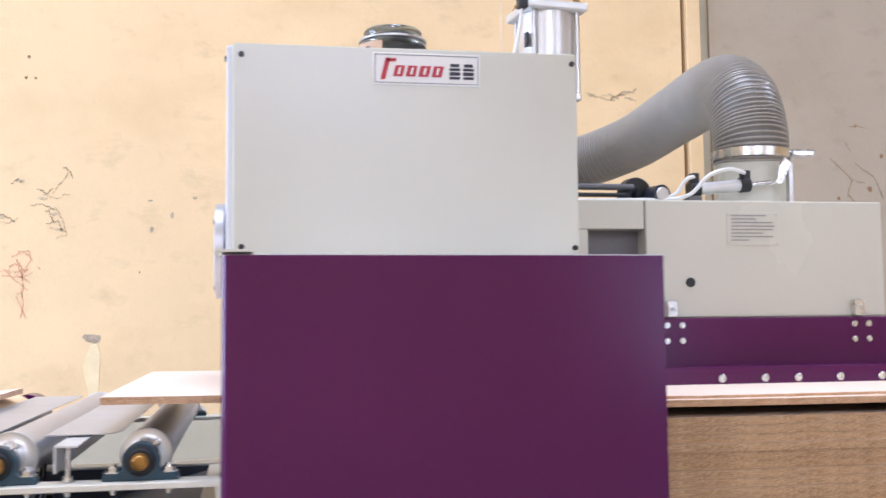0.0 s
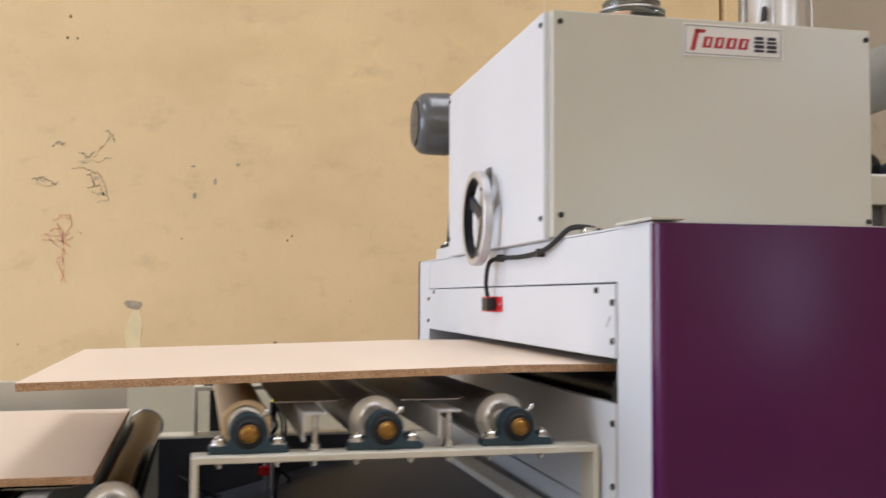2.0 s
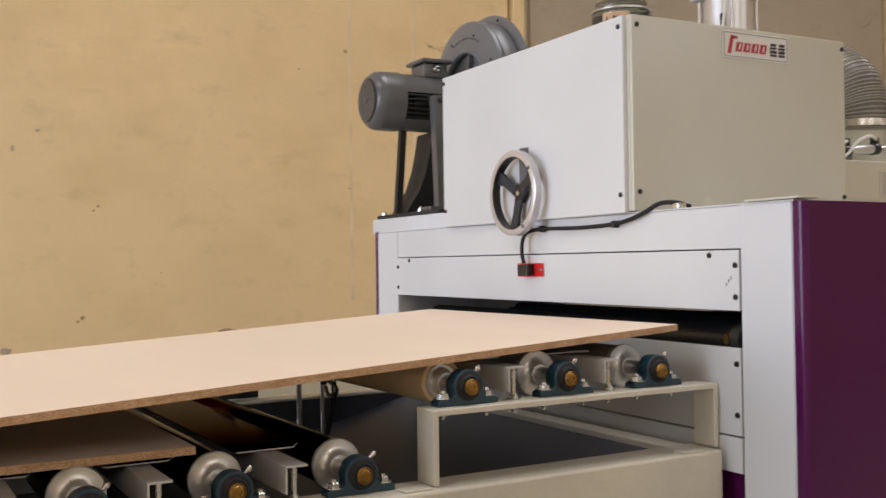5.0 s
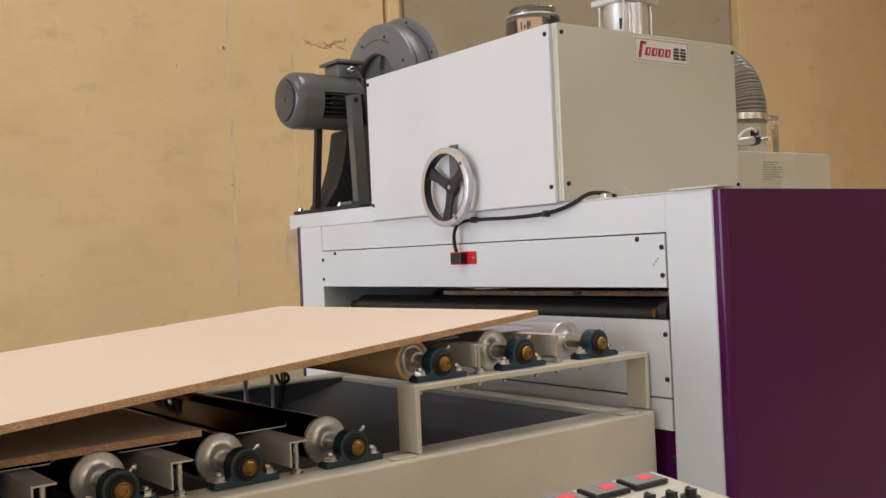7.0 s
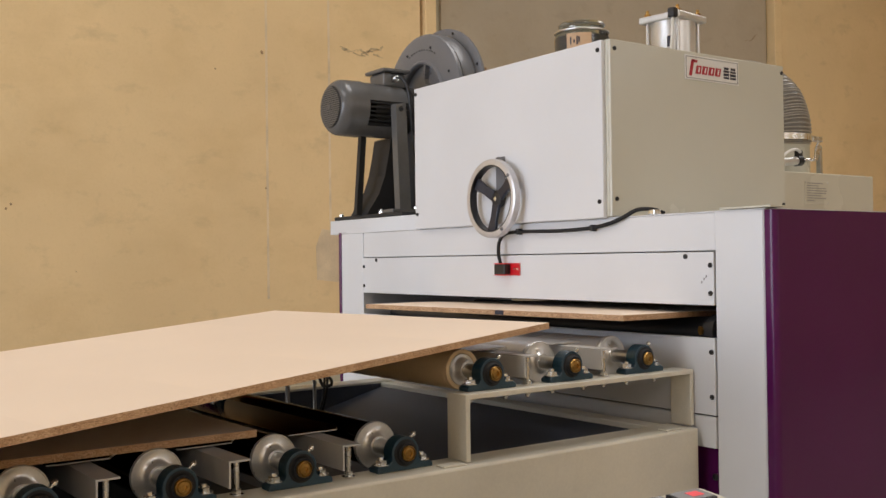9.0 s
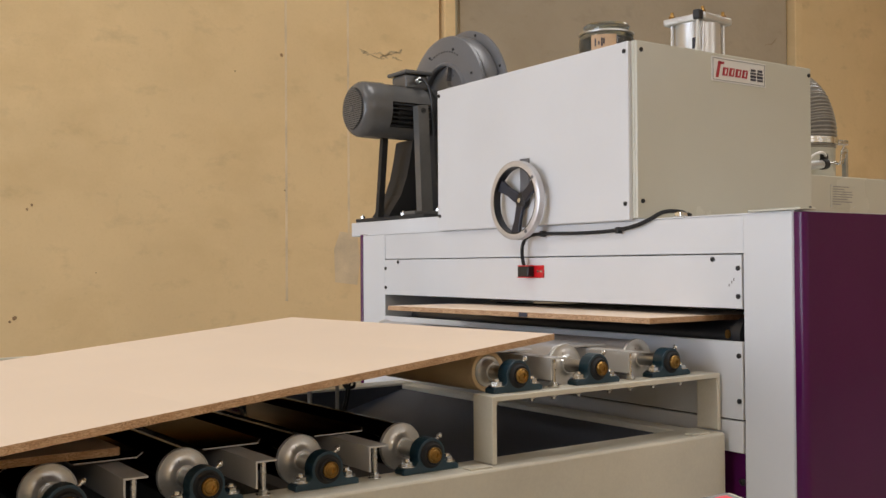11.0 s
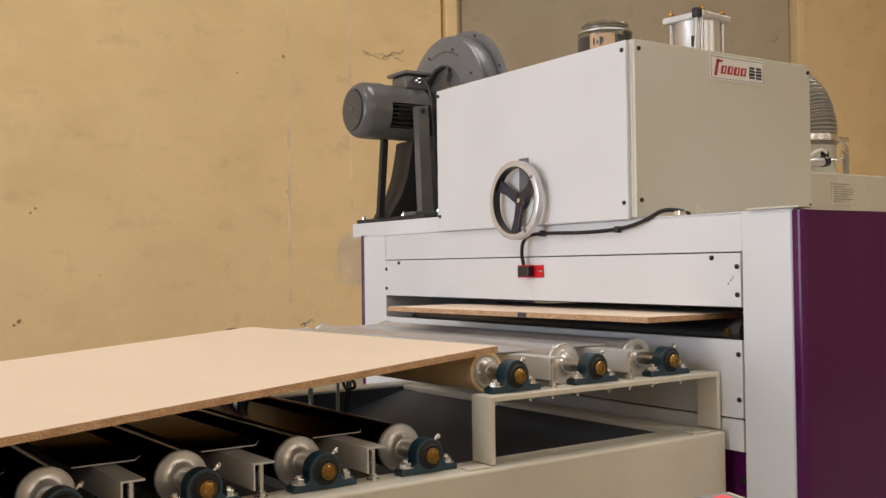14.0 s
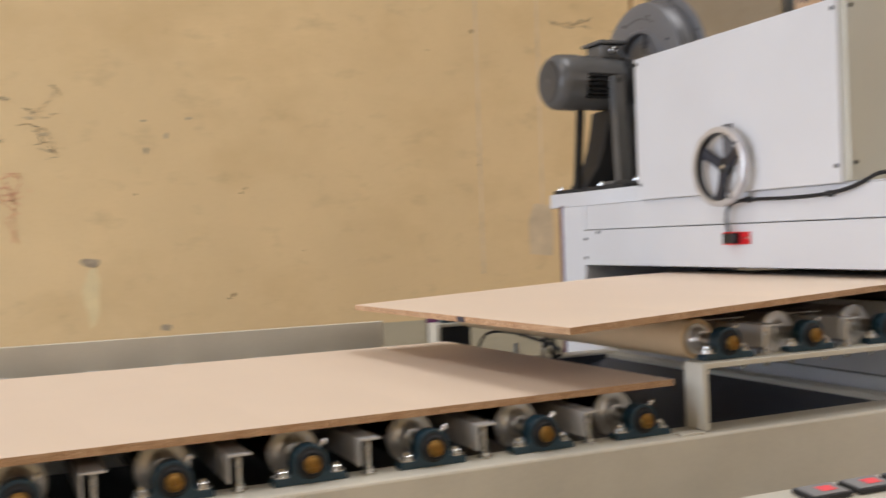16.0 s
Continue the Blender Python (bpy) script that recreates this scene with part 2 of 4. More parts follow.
def mesh_of(name, bm, mat, smooth=False):
    me = bpy.data.meshes.new(name)
    bmesh.ops.recalc_face_normals(bm, faces=bm.faces)
    bm.to_mesh(me)
    bm.free()
    me.materials.append(mat)
    if smooth:
        for p in me.polygons:
            p.use_smooth = True
        me.set_sharp_from_angle(angle=radians(35))
    return me


def part(name, bm, mat, parent, label="", smooth=False):
    ob = new(name, mesh_of(name, bm, mat, smooth))
    ob.parent = parent
    return tagged(ob, label)


def solid(name, bm, mat, label, category, kind="", smooth=False):
    return tagged(new(name, mesh_of(name, bm, mat, smooth)), label, category, "", kind)


def box(x0, x1, y0, y1, z0, z1, bevel=0.0, bm=None, seg=2):
    b = bmesh.new()
    bmesh.ops.create_cube(b, size=1)
    bmesh.ops.scale(b, vec=(abs(x1 - x0), abs(y1 - y0), abs(z1 - z0)), verts=b.verts)
    bmesh.ops.translate(b, vec=((x0 + x1) / 2, (y0 + y1) / 2, (z0 + z1) / 2), verts=b.verts)
    if bevel:
        bmesh.ops.bevel(b, geom=list(b.edges), offset=bevel, segments=seg, affect="EDGES", profile=0.5)
    return join(bm, b)


def join(bm, b):
    if bm is None:
        return b
    tmp = bpy.data.meshes.new("tmp")
    b.to_mesh(tmp)
    b.free()
    bm.from_mesh(tmp)
    bpy.data.meshes.remove(tmp)
    return bm


def turned(profile, p0, axis, seg=28, bm=None, ring=False):
    """A body turned about axis through p0: profile is a list of (along, radius)."""
    b = bmesh.new()
    a = Vector(axis).normalized()
    q = a.to_track_quat("Z", "Y").to_matrix()
    rings = []
    for h, r in profile:
        rings.append([b.verts.new(Vector(p0) + q @ Vector((r * math.cos(2 * math.pi * k / seg), r * math.sin(2 * math.pi * k / seg), h))) for k in range(seg)])
    if ring:
        rings.append(rings[0])
    for r0, r1 in zip(rings, rings[1:]):
        for k in range(seg):
            b.faces.new((r0[k], r0[(k + 1) % seg], r1[(k + 1) % seg], r1[k]))
    if not ring:
        b.faces.new(rings[0][::-1])
        b.faces.new(rings[-1])
    return join(bm, b)


def rod(p0, p1, r, seg=14, bm=None):
    d = Vector(p1) - Vector(p0)
    return turned([(0, r), (d.length, r)], p0, d, seg, bm)


def tube(points, r, seg=10, bm=None, steps=8):
    """A round cable or pipe along a smooth line through the points."""
    pts = [Vector(p) for p in points]
    line = []
    for i in range(len(pts) - 1):
        a, b2, c, d = pts[max(0, i - 1)], pts[i], pts[i + 1], pts[min(len(pts) - 1, i + 2)]
        for k in range(steps):
            u = k / steps
            line.append(0.5 * (2 * b2 + (c - a) * u + (2 * a - 5 * b2 + 4 * c - d) * u * u + (3 * b2 - a - 3 * c + d) * u ** 3))
    line.append(pts[-1])
    b = bmesh.new()
    rings, up = [], None
    for i, p in enumerate(line):
        tan = (line[min(i + 1, len(line) - 1)] - line[max(i - 1, 0)]).normalized()
        if up is None:
            up = tan.orthogonal().normalized()
        up = (up - tan * up.dot(tan)).normalized()
        side = tan.cross(up)
        rad = r(i / (len(line) - 1)) if callable(r) else r
        rings.append([b.verts.new(p + rad * (up * math.cos(2 * math.pi * k / seg) + side * math.sin(2 * math.pi * k / seg))) for k in range(seg)])
    for r0, r1 in zip(rings, rings[1:]):
        for k in range(seg):
            b.faces.new((r0[k], r0[(k + 1) % seg], r1[(k + 1) % seg], r1[k]))
    b.faces.new(rings[0][::-1])
    b.faces.new(rings[-1])
    return join(bm, b), line


def prism(outline, y0, y1, plane="xz", bm=None, bevel=0.0):
    """A flat outline given thickness along the third axis."""
    b = bmesh.new()

    def at(u, v, w):
        return {"xz": (u, w, v), "yz": (w, u, v), "xy": (u, v, w)}[plane]
    lo = [b.verts.new(at(u, v, y0)) for u, v in outline]
    hi = [b.verts.new(at(u, v, y1)) for u, v in outline]
    b.faces.new(lo[::-1])
    b.faces.new(hi)
    for k in range(len(lo)):
        b.faces.new((lo[k], lo[(k + 1) % len(lo)], hi[(k + 1) % len(lo)], hi[k]))
    if bevel:
        bmesh.ops.recalc_face_normals(b, faces=b.faces)
        bmesh.ops.bevel(b, geom=list(b.edges), offset=bevel, segments=2, affect="EDGES", profile=0.5)
    return join(bm, b)


def hexbolt(p, axis, r=0.008, h=0.007, stud=0.006, washer=True, bm=None):
    """A hexagon nut with its washer and the end of its stud."""
    a = Vector(axis).normalized()
    p = Vector(p)
    if washer:
        bm = turned([(0, r * 1.45), (0.002, r * 1.45)], p, a, 16, bm)
        p = p + a * 0.002
    bm = turned([(0, r), (h * 0.85, r), (h, r * 0.85)], p, a, 6, bm)
    if stud:
        bm = turned([(0, r * 0.55), (stud, r * 0.5)], p + a * h, a, 10, bm)
    return bm

# ---------------------------------------------------------------- the hall
solid("floor", box(HX0, HX1, HY0, HY1 + 0.3, -0.2, 0.0), CONCRETE, "worn grey concrete workshop floor", "floor", "structure")

wall_n = solid("wall_north", box(HX0, 4.105, HY1, HY1 + 0.3, 0.0, HZ), WALL, "stained yellow plaster workshop wall with chips and scribbles", "wall", "structure")
part("wall_panel", box(4.44, 10.21, HY1 + 0.07, HY1 + 0.3, 0.0, HZ), WALL_B, wall_n, "faded pinkish plaster bay")
part("wall_panel", box(10.5, HX1, HY1, HY1 + 0.3, 0.0, HZ), WALL, wall_n)
for px0, px1 in ((4.15, 4.295), (10.27, 10.44)):
    part("pilaster", box(px0, px1, HY1 - 0.05, HY1 + 0.109, 0.0, HZ, 0.012), WALL, wall_n, "yellow plaster pilaster")
# grey of the recess stands in for groove shade and the pilaster's shadow
part("joint_back", box(4.107, 4.438, HY1 + 0.11, HY1 + 0.3, 0.0, HZ), DADO, wall_n, "recessed joint, grey for the pilaster's shadow")
part("joint_back", box(10.212, 10.498, HY1 + 0.11, HY1 + 0.3, 0.0, HZ), DADO, wall_n)
part("dado", box(HX0, 4.105, HY1 - 0.006, HY1 - 0.001, 0.0, 0.47), DADO, wall_n, "grey beige painted dado")
part("dado", box(4.445, 10.205, HY1 + 0.062, HY1 + 0.068, 0.0, 0.47), DADO, wall_n)
# a hairline joint and a sealed patch in the plaster
for jx, z0, z1 in ((2.245, 0.9, 5.8), (2.95, 1.2, 4.2)):
    part("joint", box(jx, jx + 0.024, HY1 - 0.004, HY1 - 0.001, z0, z1), STRIPE, wall_n, "faint grey filled joint")


def blotch(x, z, w, h, mat, name, rnd, dy=0.0):
    """A thin ragged patch on the wall."""
    k = 11
    pts = []
    for i in range(k):
        a = 2 * math.pi * i / k
        f = 0.65 + 0.5 * rnd.random()
        pts.append((x + w / 2 * f * math.cos(a), z + h / 2 * f * math.sin(a)))
    part(name, prism(pts, HY1 - 0.004 + dy, HY1 - 0.001 + dy), mat, wall_n)


def stroke(points, width, mat, name, rnd, dy=0.0):
    """A thin uneven line drawn or cracked across the wall."""
    b = None
    for (x0, z0), (x1, z1) in zip(points, points[1:]):
        n = 3
        for i in range(n):
            u0, u1 = i / n, (i + 1) / n
            j = [rnd.uniform(-1, 1) * 0.012 for _ in range(2)]
            ax, az, bx, bz = x0 + (x1 - x0) * u0, z0 + (z1 - z0) * u0 + j[0], x0 + (x1 - x0) * u1, z0 + (z1 - z0) * u1 + j[1]
            d = Vector((bx - ax, bz - az))
            if d.length < 1e-4:
                continue
            nrm = Vector((-d.y, d.x)).normalized() * width * rnd.uniform(0.08, 0.42)
            b = prism([(ax + nrm.x, az + nrm.y), (bx + nrm.x * 0.6, bz + nrm.y * 0.6), (bx - nrm.x * 0.6, bz - nrm.y * 0.6), (ax - nrm.x, az - nrm.y)], HY1 - 0.0045 + dy, HY1 - 0.001 + dy, bm=b)
    part(name, b, mat, wall_n)


part("filler_patch", prism([(2.80, 1.08), (3.06, 1.05), (3.09, 1.30), (3.06, 1.58), (2.86, 1.60), (2.79, 1.42)], HY1 - 0.0036, HY1 - 0.0012), STRIPE, wall_n, "pale grey filler patch")
rw = random.Random(7)
for x, z, s in ((-2.09, 3.69, 0.05), (-2.11, 3.5, 0.04), (-2.03, 3.5, 0.035), (-1.11, 1.75, 0.025), (-0.18, 1.75, 0.03), (-0.14, 1.79, 0.03), (-0.28, 0.82, 0.05),
                (-0.32, 0.79, 0.035), (2.21, 3.35, 0.045), (1.72, 3.14, 0.025), (-2.46, 0.82, 0.02), (0.4, 1.2, 0.02), (2.24, 2.0, 0.025), (3.39, 0.9, 0.03)):
    blotch(x, z, s * 0.75, s * 0.8, SOOT, "stain", rw)
for x, z, w, h, a in ((-1.02, 2.40, 0.05, 0.02, 0), (-0.83, 2.27, 0.03, 0.06, 1), (-0.63, 2.43, 0.05, 0.03, 0), (-1.01, 2.14, 0.035, 0.06, 1), (-0.89, 0.56, 0.09, 0.07, 0)):
    blotch(x, z, w, h, CHIP, "chip", rw)
blotch(-1.52, 1.16, 0.16, 0.09, CHIP, "chip", rw)
blotch(-1.51, 0.86, 0.17, 0.5, PALE, "smear", rw, 0.001)
for pts in (((-2.15, 1.93), (-2.06, 1.95), (-2.04, 1.85), (-2.12, 1.75)), ((-2.28, 1.73), (-2.12, 1.70), (-2.03, 1.74)), ((-2.25, 1.77), (-2.16, 1.66), (-2.06, 1.60)),
            ((-2.12, 1.80), (-2.10, 1.60), (-2.16, 1.55), (-2.08, 1.36))):
    stroke(pts, 0.016, CHALK, "scribble", rw)
for pts in (((-1.87, 2.46), (-1.80, 2.55), (-1.74, 2.64)), ((-1.93, 2.30), (-1.84, 2.33), (-1.78, 2.22), (-1.74, 2.09), (-1.84, 2.06)), ((-2.38, 2.22), (-2.25, 2.18), (-2.16, 2.22)),
            ((-1.95, 2.44), (-1.82, 2.42), (-1.72, 2.46)), ((-1.88, 2.15), (-1.75, 2.12))):
    stroke(pts, 0.020, CRACK, "crack", rw)
for pts in (((3.1, 3.52), (3.25, 3.47), (3.4, 3.44)), ((3.35, 3.45), (3.45, 3.50), (3.6, 3.53)), ((3.5, 3.47), (3.62, 3.44)), ((3.85, 3.45), (3.98, 3.40), (4.09, 3.37))):
    stroke(pts, 0.028, CRACK, "crack", rw)
for pts in (((5.72, 2.92), (5.84, 2.80), (5.96, 2.70), (6.1, 2.66)), ((5.9, 3.08), (5.95, 2.98)), ((5.96, 2.70), (5.9, 2.55), (6.02, 2.42)), ((6.0, 2.86), (6.2, 2.74), (6.3, 2.5)), ((5.95, 3.26), (6.15, 3.24)),
            ((9.75, 4.36), (9.9, 4.38), (10.0, 4.48)), ((6.35, 3.0), (6.5, 2.8), (6.45, 2.6))):
    stroke(pts, 0.026, CRACK_B, "crack", rw, 0.07)
for x, z, s in ((5.06, 3.48, 0.05), (6.02, 3.26, 0.04), (6.3, 2.95, 0.05), (6.15, 2.6, 0.06), (5.8, 2.5, 0.04), (6.42, 2.3, 0.05)):
    blotch(x, z, s, s, SOOT, "stain", rw, 0.07)

for pts in (((2.36, 0.66), (2.38, 0.69), (2.43, 0.68), (2.47, 0.72), (2.52, 0.71)), ((2.40, 0.69), (2.41, 0.66))):
    stroke(pts, 0.022, INK_GREY, "scribble", rw)
for pts in (((-2.20, 1.90), (-2.10, 1.93), (-2.05, 1.90)), ((-2.22, 1.80), (-2.14, 1.83), (-2.10, 1.78), (-2.18, 1.74)), ((-2.30, 1.77), (-2.20, 1.76), (-2.10, 1.70), (-2.04, 1.66)),
            ((-2.16, 1.86), (-2.12, 1.72), (-2.06, 1.78)), ((-1.99, 1.80), (-1.96, 1.79)), ((-2.12, 1.62), (-2.10, 1.48), (-2.12, 1.35))):
    stroke(pts, 0.018, CHALK, "scribble", rw)
for pts in (((-2.38, 2.24), (-2.28, 2.27), (-2.18, 2.20)), ((-2.22, 2.54), (-2.16, 2.58), (-2.12, 2.55)), ((-2.05, 2.34), (-1.95, 2.36), (-1.85, 2.32)), ((-1.92, 2.18), (-1.82, 2.22), (-1.78, 2.12)),
            ((-2.00, 2.50), (-1.92, 2.46), (-1.86, 2.50)), ((-1.78, 2.70), (-1.72, 2.66), (-1.70, 2.60)), ((-1.90, 2.30), (-1.86, 2.20))):
    stroke(pts, 0.020, CRACK_B, "crack", rw)
for x, z in ((-1.95, 2.41), (-1.85, 2.27), (-2.15, 2.57), (-1.80, 2.13), (-2.30, 2.24)):
    blotch(x, z, 0.10, 0.035, CRACK, "stain", rw, 0.001)
for pts in (((3.12, 3.49), (3.22, 3.46), (3.34, 3.50), (3.44, 3.46)), ((3.40, 3.47), (3.50, 3.54), (3.58, 3.52), (3.62, 3.57))):
    stroke(pts, 0.032, CRACK, "crack", rw)

# unseen side walls; openings for the added gate, the side door and the windows
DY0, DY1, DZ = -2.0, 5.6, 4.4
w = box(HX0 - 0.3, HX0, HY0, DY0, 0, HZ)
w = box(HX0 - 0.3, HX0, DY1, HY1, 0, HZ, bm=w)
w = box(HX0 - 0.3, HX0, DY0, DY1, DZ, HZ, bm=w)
solid("wall_west", w, WALL, "unseen yellow plaster wall with an opening added for daylight", "wall", "structure")
solid("wall_east", box(HX1, HX1 + 0.3, HY0, HY1, 0, HZ), WALL, "plain yellow plaster end wall", "wall", "structure")
w = box(HX0, 2.7, HY0 - 0.3, HY0, 0, 3.4)
w = box(4.3, HX1, HY0 - 0.3, HY0, 0, 3.4, bm=w)
w = box(2.7, 4.3, HY0 - 0.3, HY0, 2.55, 3.4, bm=w)
w = box(HX0, HX1, HY0 - 0.3, HY0, 4.8, HZ, bm=w)
for x0, x1 in ((HX0, -6.35), (-3.65, -0.85), (1.85, 4.65), (7.35, HX1)):
    w = box(x0, x1, HY0 - 0.3, HY0, 3.4, 4.8, bm=w)
solid("wall_south", w, WALL, "plain yellow plaster wall with windows and a side door", "wall", "structure")
# unseen roof, its openings placed to suit the added roof lamps
c = None
for x0, x1 in ((HX0, -7.75), (-5.25, -0.25), (2.25, 7.25), (9.75, HX1)):
    c = box(x0, x1, HY0, HY1, HZ, HZ + 0.15, bm=c)
for x0 in (-7.75, -0.25, 7.25):
    c = box(x0, x0 + 2.5, HY0, -1.65, HZ, HZ + 0.15, bm=c)
    c = box(x0, x0 + 2.5, 2.65, HY1, HZ, HZ + 0.15, bm=c)
solid("ceiling", c, CEIL, "unseen sheet roof with openings added for daylight", "ceiling", "structure")

# ---------------------------------------------------------------- sanding machine, outfeed side at x = 0
YN, YF = -0.075, 1.695          # the opening between the two posts
ZT = 1.372                      # top of the lower housing
sander = thing("wide_belt_sander", "white and purple panel sanding machine with a slot for boards", "machine", pose(0.4, 0.8, 0))
sander.matrix_world = pose(0, 0, 0)
fold = [(0.010 - 0.010 * math.cos(radians(a)), -0.216 - 0.010 * math.sin(radians(a))) for a in range(0, 91, 15)]
part("post", prism([(0.0, YN - 0.002)] + fold + [(0.765, -0.226), (0.765, YN - 0.002)], 0.0, ZT, "xy"), WHITE, sander, "white powder-coated post", True)
part("post", box(0, 0.765, YF + 0.002, 1.872, 0.0, ZT, 0.004), WHITE, sander)
fold = [(0.016 - 0.016 * math.cos(radians(a)), -0.242 - 0.016 * math.sin(radians(a))) for a in range(0, 91, 10)]
part("side_panel", prism([(0.0, -0.2275)] + fold + [(0.772, -0.258), (0.772, -0.2275)], 0.0, ZT, "xy"), PURPLE, sander, "purple textured steel side panel", True)
part("side_panel", box(-0.002, 0.772, 1.8735, 1.895, 0.0, ZT + 0.006, 0.005), PURPLE, sander)
part("top_beam", box(0.002, 0.79, YN, YF, 1.2745, ZT, 0.003), WHITE, sander)
part("front_cover", box(-0.003, 0.012, YN + 0.003, YF - 0.003, 1.1335, 1.2715, 0.002), WHITE, sander, "white screwed cover strip over the slot")
# near-black block: the slot's inner shade is put into its colour
part("upper_shade_core", box(0.016, 0.78, YN + 0.004, YF - 0.004, 1.136, 1.272), DARK, sander)
part("lower_panel", box(-0.003, 0.012, YN + 0.003, YF - 0.003, 0.852, 1.050, 0.002), WHITE, sander, "white screwed lower panel")
part("lower_strip", box(-0.003, 0.012, YN + 0.003, YF - 0.003, 0.768, 0.848, 0.002), WHITE, sander)
part("kick_panel", box(0.02, 0.03, YN + 0.001, YF - 0.001, 0.0, 0.765), PURPLE, sander, "purple recessed kick panel")
# the same near-black fill for the shade below the slot
part("lower_shade_core", box(0.034, 0.78, YN + 0.004, YF - 0.004, 0.0, 1.046), DARK, sander)
part("top_plate", box(0.001, 0.79, -0.229, 1.872, ZT + 0.0005, ZT + 0.004), WHITE, sander)
part("corner_tab", box(-0.012, 0.05, -0.255, -0.10, ZT + 0.005, ZT + 0.010, 0.0015), SHADED_COAT, sander, "small bent steel tab")


def screw_heads(parent, spots, axis, r=0.0066, mat=BLACK):
    for p in spots:
        b = turned([(0, r), (0.003, r), (0.0045, r * 0.75), (0.0045, r * 0.45), (0.002, r * 0.42)], p, axis, 14)
        part("screw", b, mat, parent, "", True)


screw_heads(sander, [(-0.003, y, z) for y, z in ((-0.062, 1.237), (-0.062, 1.165), (0.02, 1.260), (1.588, 1.262), (1.683, 1.238), (1.683, 1.162),
                                                 (-0.062, 1.014), (-0.062, 0.899), (1.68, 1.014), (1.68, 0.9))], (-1, 0, 0))
screw_heads(sander, [(0.02, -0.05, 0.69)], (-1, 0, 0), 0.009)
# ink dots near the cover's edge
for z in (1.205, 1.19, 1.198):
    part("pen_mark", box(-0.0045, -0.0035, -0.035 - (z - 1.19), -0.032 - (z - 1.19), z, z + 0.007), INK_GREY, sander)
# feed rollers inside the slot
for rx, rz, rr, mat in ((0.10, 1.054, 0.043, BLACK), (0.13, 1.163, 0.04, BLACK), (0.46, 1.054, 0.043, BLACK)):
    part("feed_roller", turned([(0, 0.02), (0.06, 0.02), (0.061, rr), (1.60, rr), (1.601, 0.02), (1.68, 0.02)], (rx, YN + 0.02, rz), (0, 1, 0), 24), mat, sander, "dark rubber feed roller", True)
part("bearing", turned([(0, 0.042), (0.025, 0.042), (0.03, 0.03), (0.045, 0.03)], (0.045, YN + 0.015, 1.066), (0, 1, 0), 24), BLACK, sander, "dark bearing inside the slot", True)
part("shaft_end", turned([(0, 0.012), (0.02, 0.012)], (0.035, YN + 0.06, 1.066), (-1, 0.3, 0), 14), BRASS, sander, "brass shaft end", True)

# ---------------------------------------------------------------- upper housing on the sander
UX1, UY0, UY1, UZ = 0.788, 0.290, 1.28, 1.886
hood = thing("motor_housing", "white sheet steel housing with a screwed door on the sander", "machine housing")
part("body", box(0.001, UX1 - 0.001, UY0 + 0.012, UY1, ZT + 0.005, UZ - 0.003, 0.003), SHADED_COAT, hood)
# same paint as the door, with its shade put into the tint
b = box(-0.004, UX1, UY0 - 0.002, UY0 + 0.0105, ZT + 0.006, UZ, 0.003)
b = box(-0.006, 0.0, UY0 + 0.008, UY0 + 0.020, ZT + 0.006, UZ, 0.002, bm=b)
part("side_panel", b, SHADED_COAT, hood, "white powder-coated side panel, tinted for warm shade")
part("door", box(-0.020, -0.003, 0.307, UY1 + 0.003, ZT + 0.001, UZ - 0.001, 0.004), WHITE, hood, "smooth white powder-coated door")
screw_heads(hood, [(x, UY0 - 0.002, z) for x, z in ((0.013, 1.860), (0.015, 1.428), (0.777, 1.862), (0.777, 1.428))], (0, -1, 0))
screw_heads(hood, [(-0.020, y, z) for y, z in ((0.321, 1.857), (0.321, 1.421), (1.270, 1.864), (1.268, 1.427))], (-1, 0, 0))

# the maker's plate: slanted red blocks and two groups of dark bars
LX0, LX1, LZ0, LZ1, LY = 0.307, 0.556, 1.800, 1.875, UY0 - 0.002
logo = part("nameplate", box(LX0, LX1, LY - 0.003, LY - 0.0003, LZ0, LZ1, 0.001), PLATE, hood, "white maker's plate with red and dark marks")
b = None
for x0, x1, z0, z1 in ((LX0 + 0.004, LX1 - 0.004, LZ0 + 0.004, LZ0 + 0.006), (LX0 + 0.004, LX1 - 0.004, LZ1 - 0.006, LZ1 - 0.004),
                       (LX0 + 0.004, LX0 + 0.006, LZ0 + 0.006, LZ1 - 0.006), (LX1 - 0.006, LX1 - 0.004, LZ0 + 0.006, LZ1 - 0.006)):
    b = box(x0, x1, LY - 0.004, LY - 0.0025, z0, z1, bm=b)
part("border", b, INK_GREY, logo)


def slant(x, z, w, h, lean=0.25):
    return [(x, z), (x + w, z), (x + w + lean * h, z + h), (x + lean * h, z + h)]


for x, z, w, h in ((0.017, 0.012, 0.011, 0.050), (0.031, 0.054, 0.022, 0.007), (0.046, 0.020, 0.022, 0.025), (0.075, 0.020, 0.022, 0.025), (0.104, 0.020, 0.024, 0.025), (0.135, 0.020, 0.023, 0.025)):
    part("red_block", prism(slant(LX0 + x, LZ0 + z, w, h), LY - 0.005, LY - 0.0025), LOGO_RED, logo)
for x in (0.056, 0.085, 0.115, 0.145):
    part("pale_bar", prism(slant(LX0 + x, LZ0 + 0.0245, 0.005, 0.016), LY - 0.006, LY - 0.0049), PLATE, logo)
for ox in (0.177, 0.209):
    for z, w, h in ((0.016, 0.025, 0.006), (0.025, 0.025, 0.008), (0.036, 0.025, 0.006), (0.045, 0.021, 0.007)):
        part("dark_bar", prism(slant(LX0 + ox + (0.025 - w) / 2, LZ0 + z, w, h, 0.0), LY - 0.0048, LY - 0.0025), INK, logo)

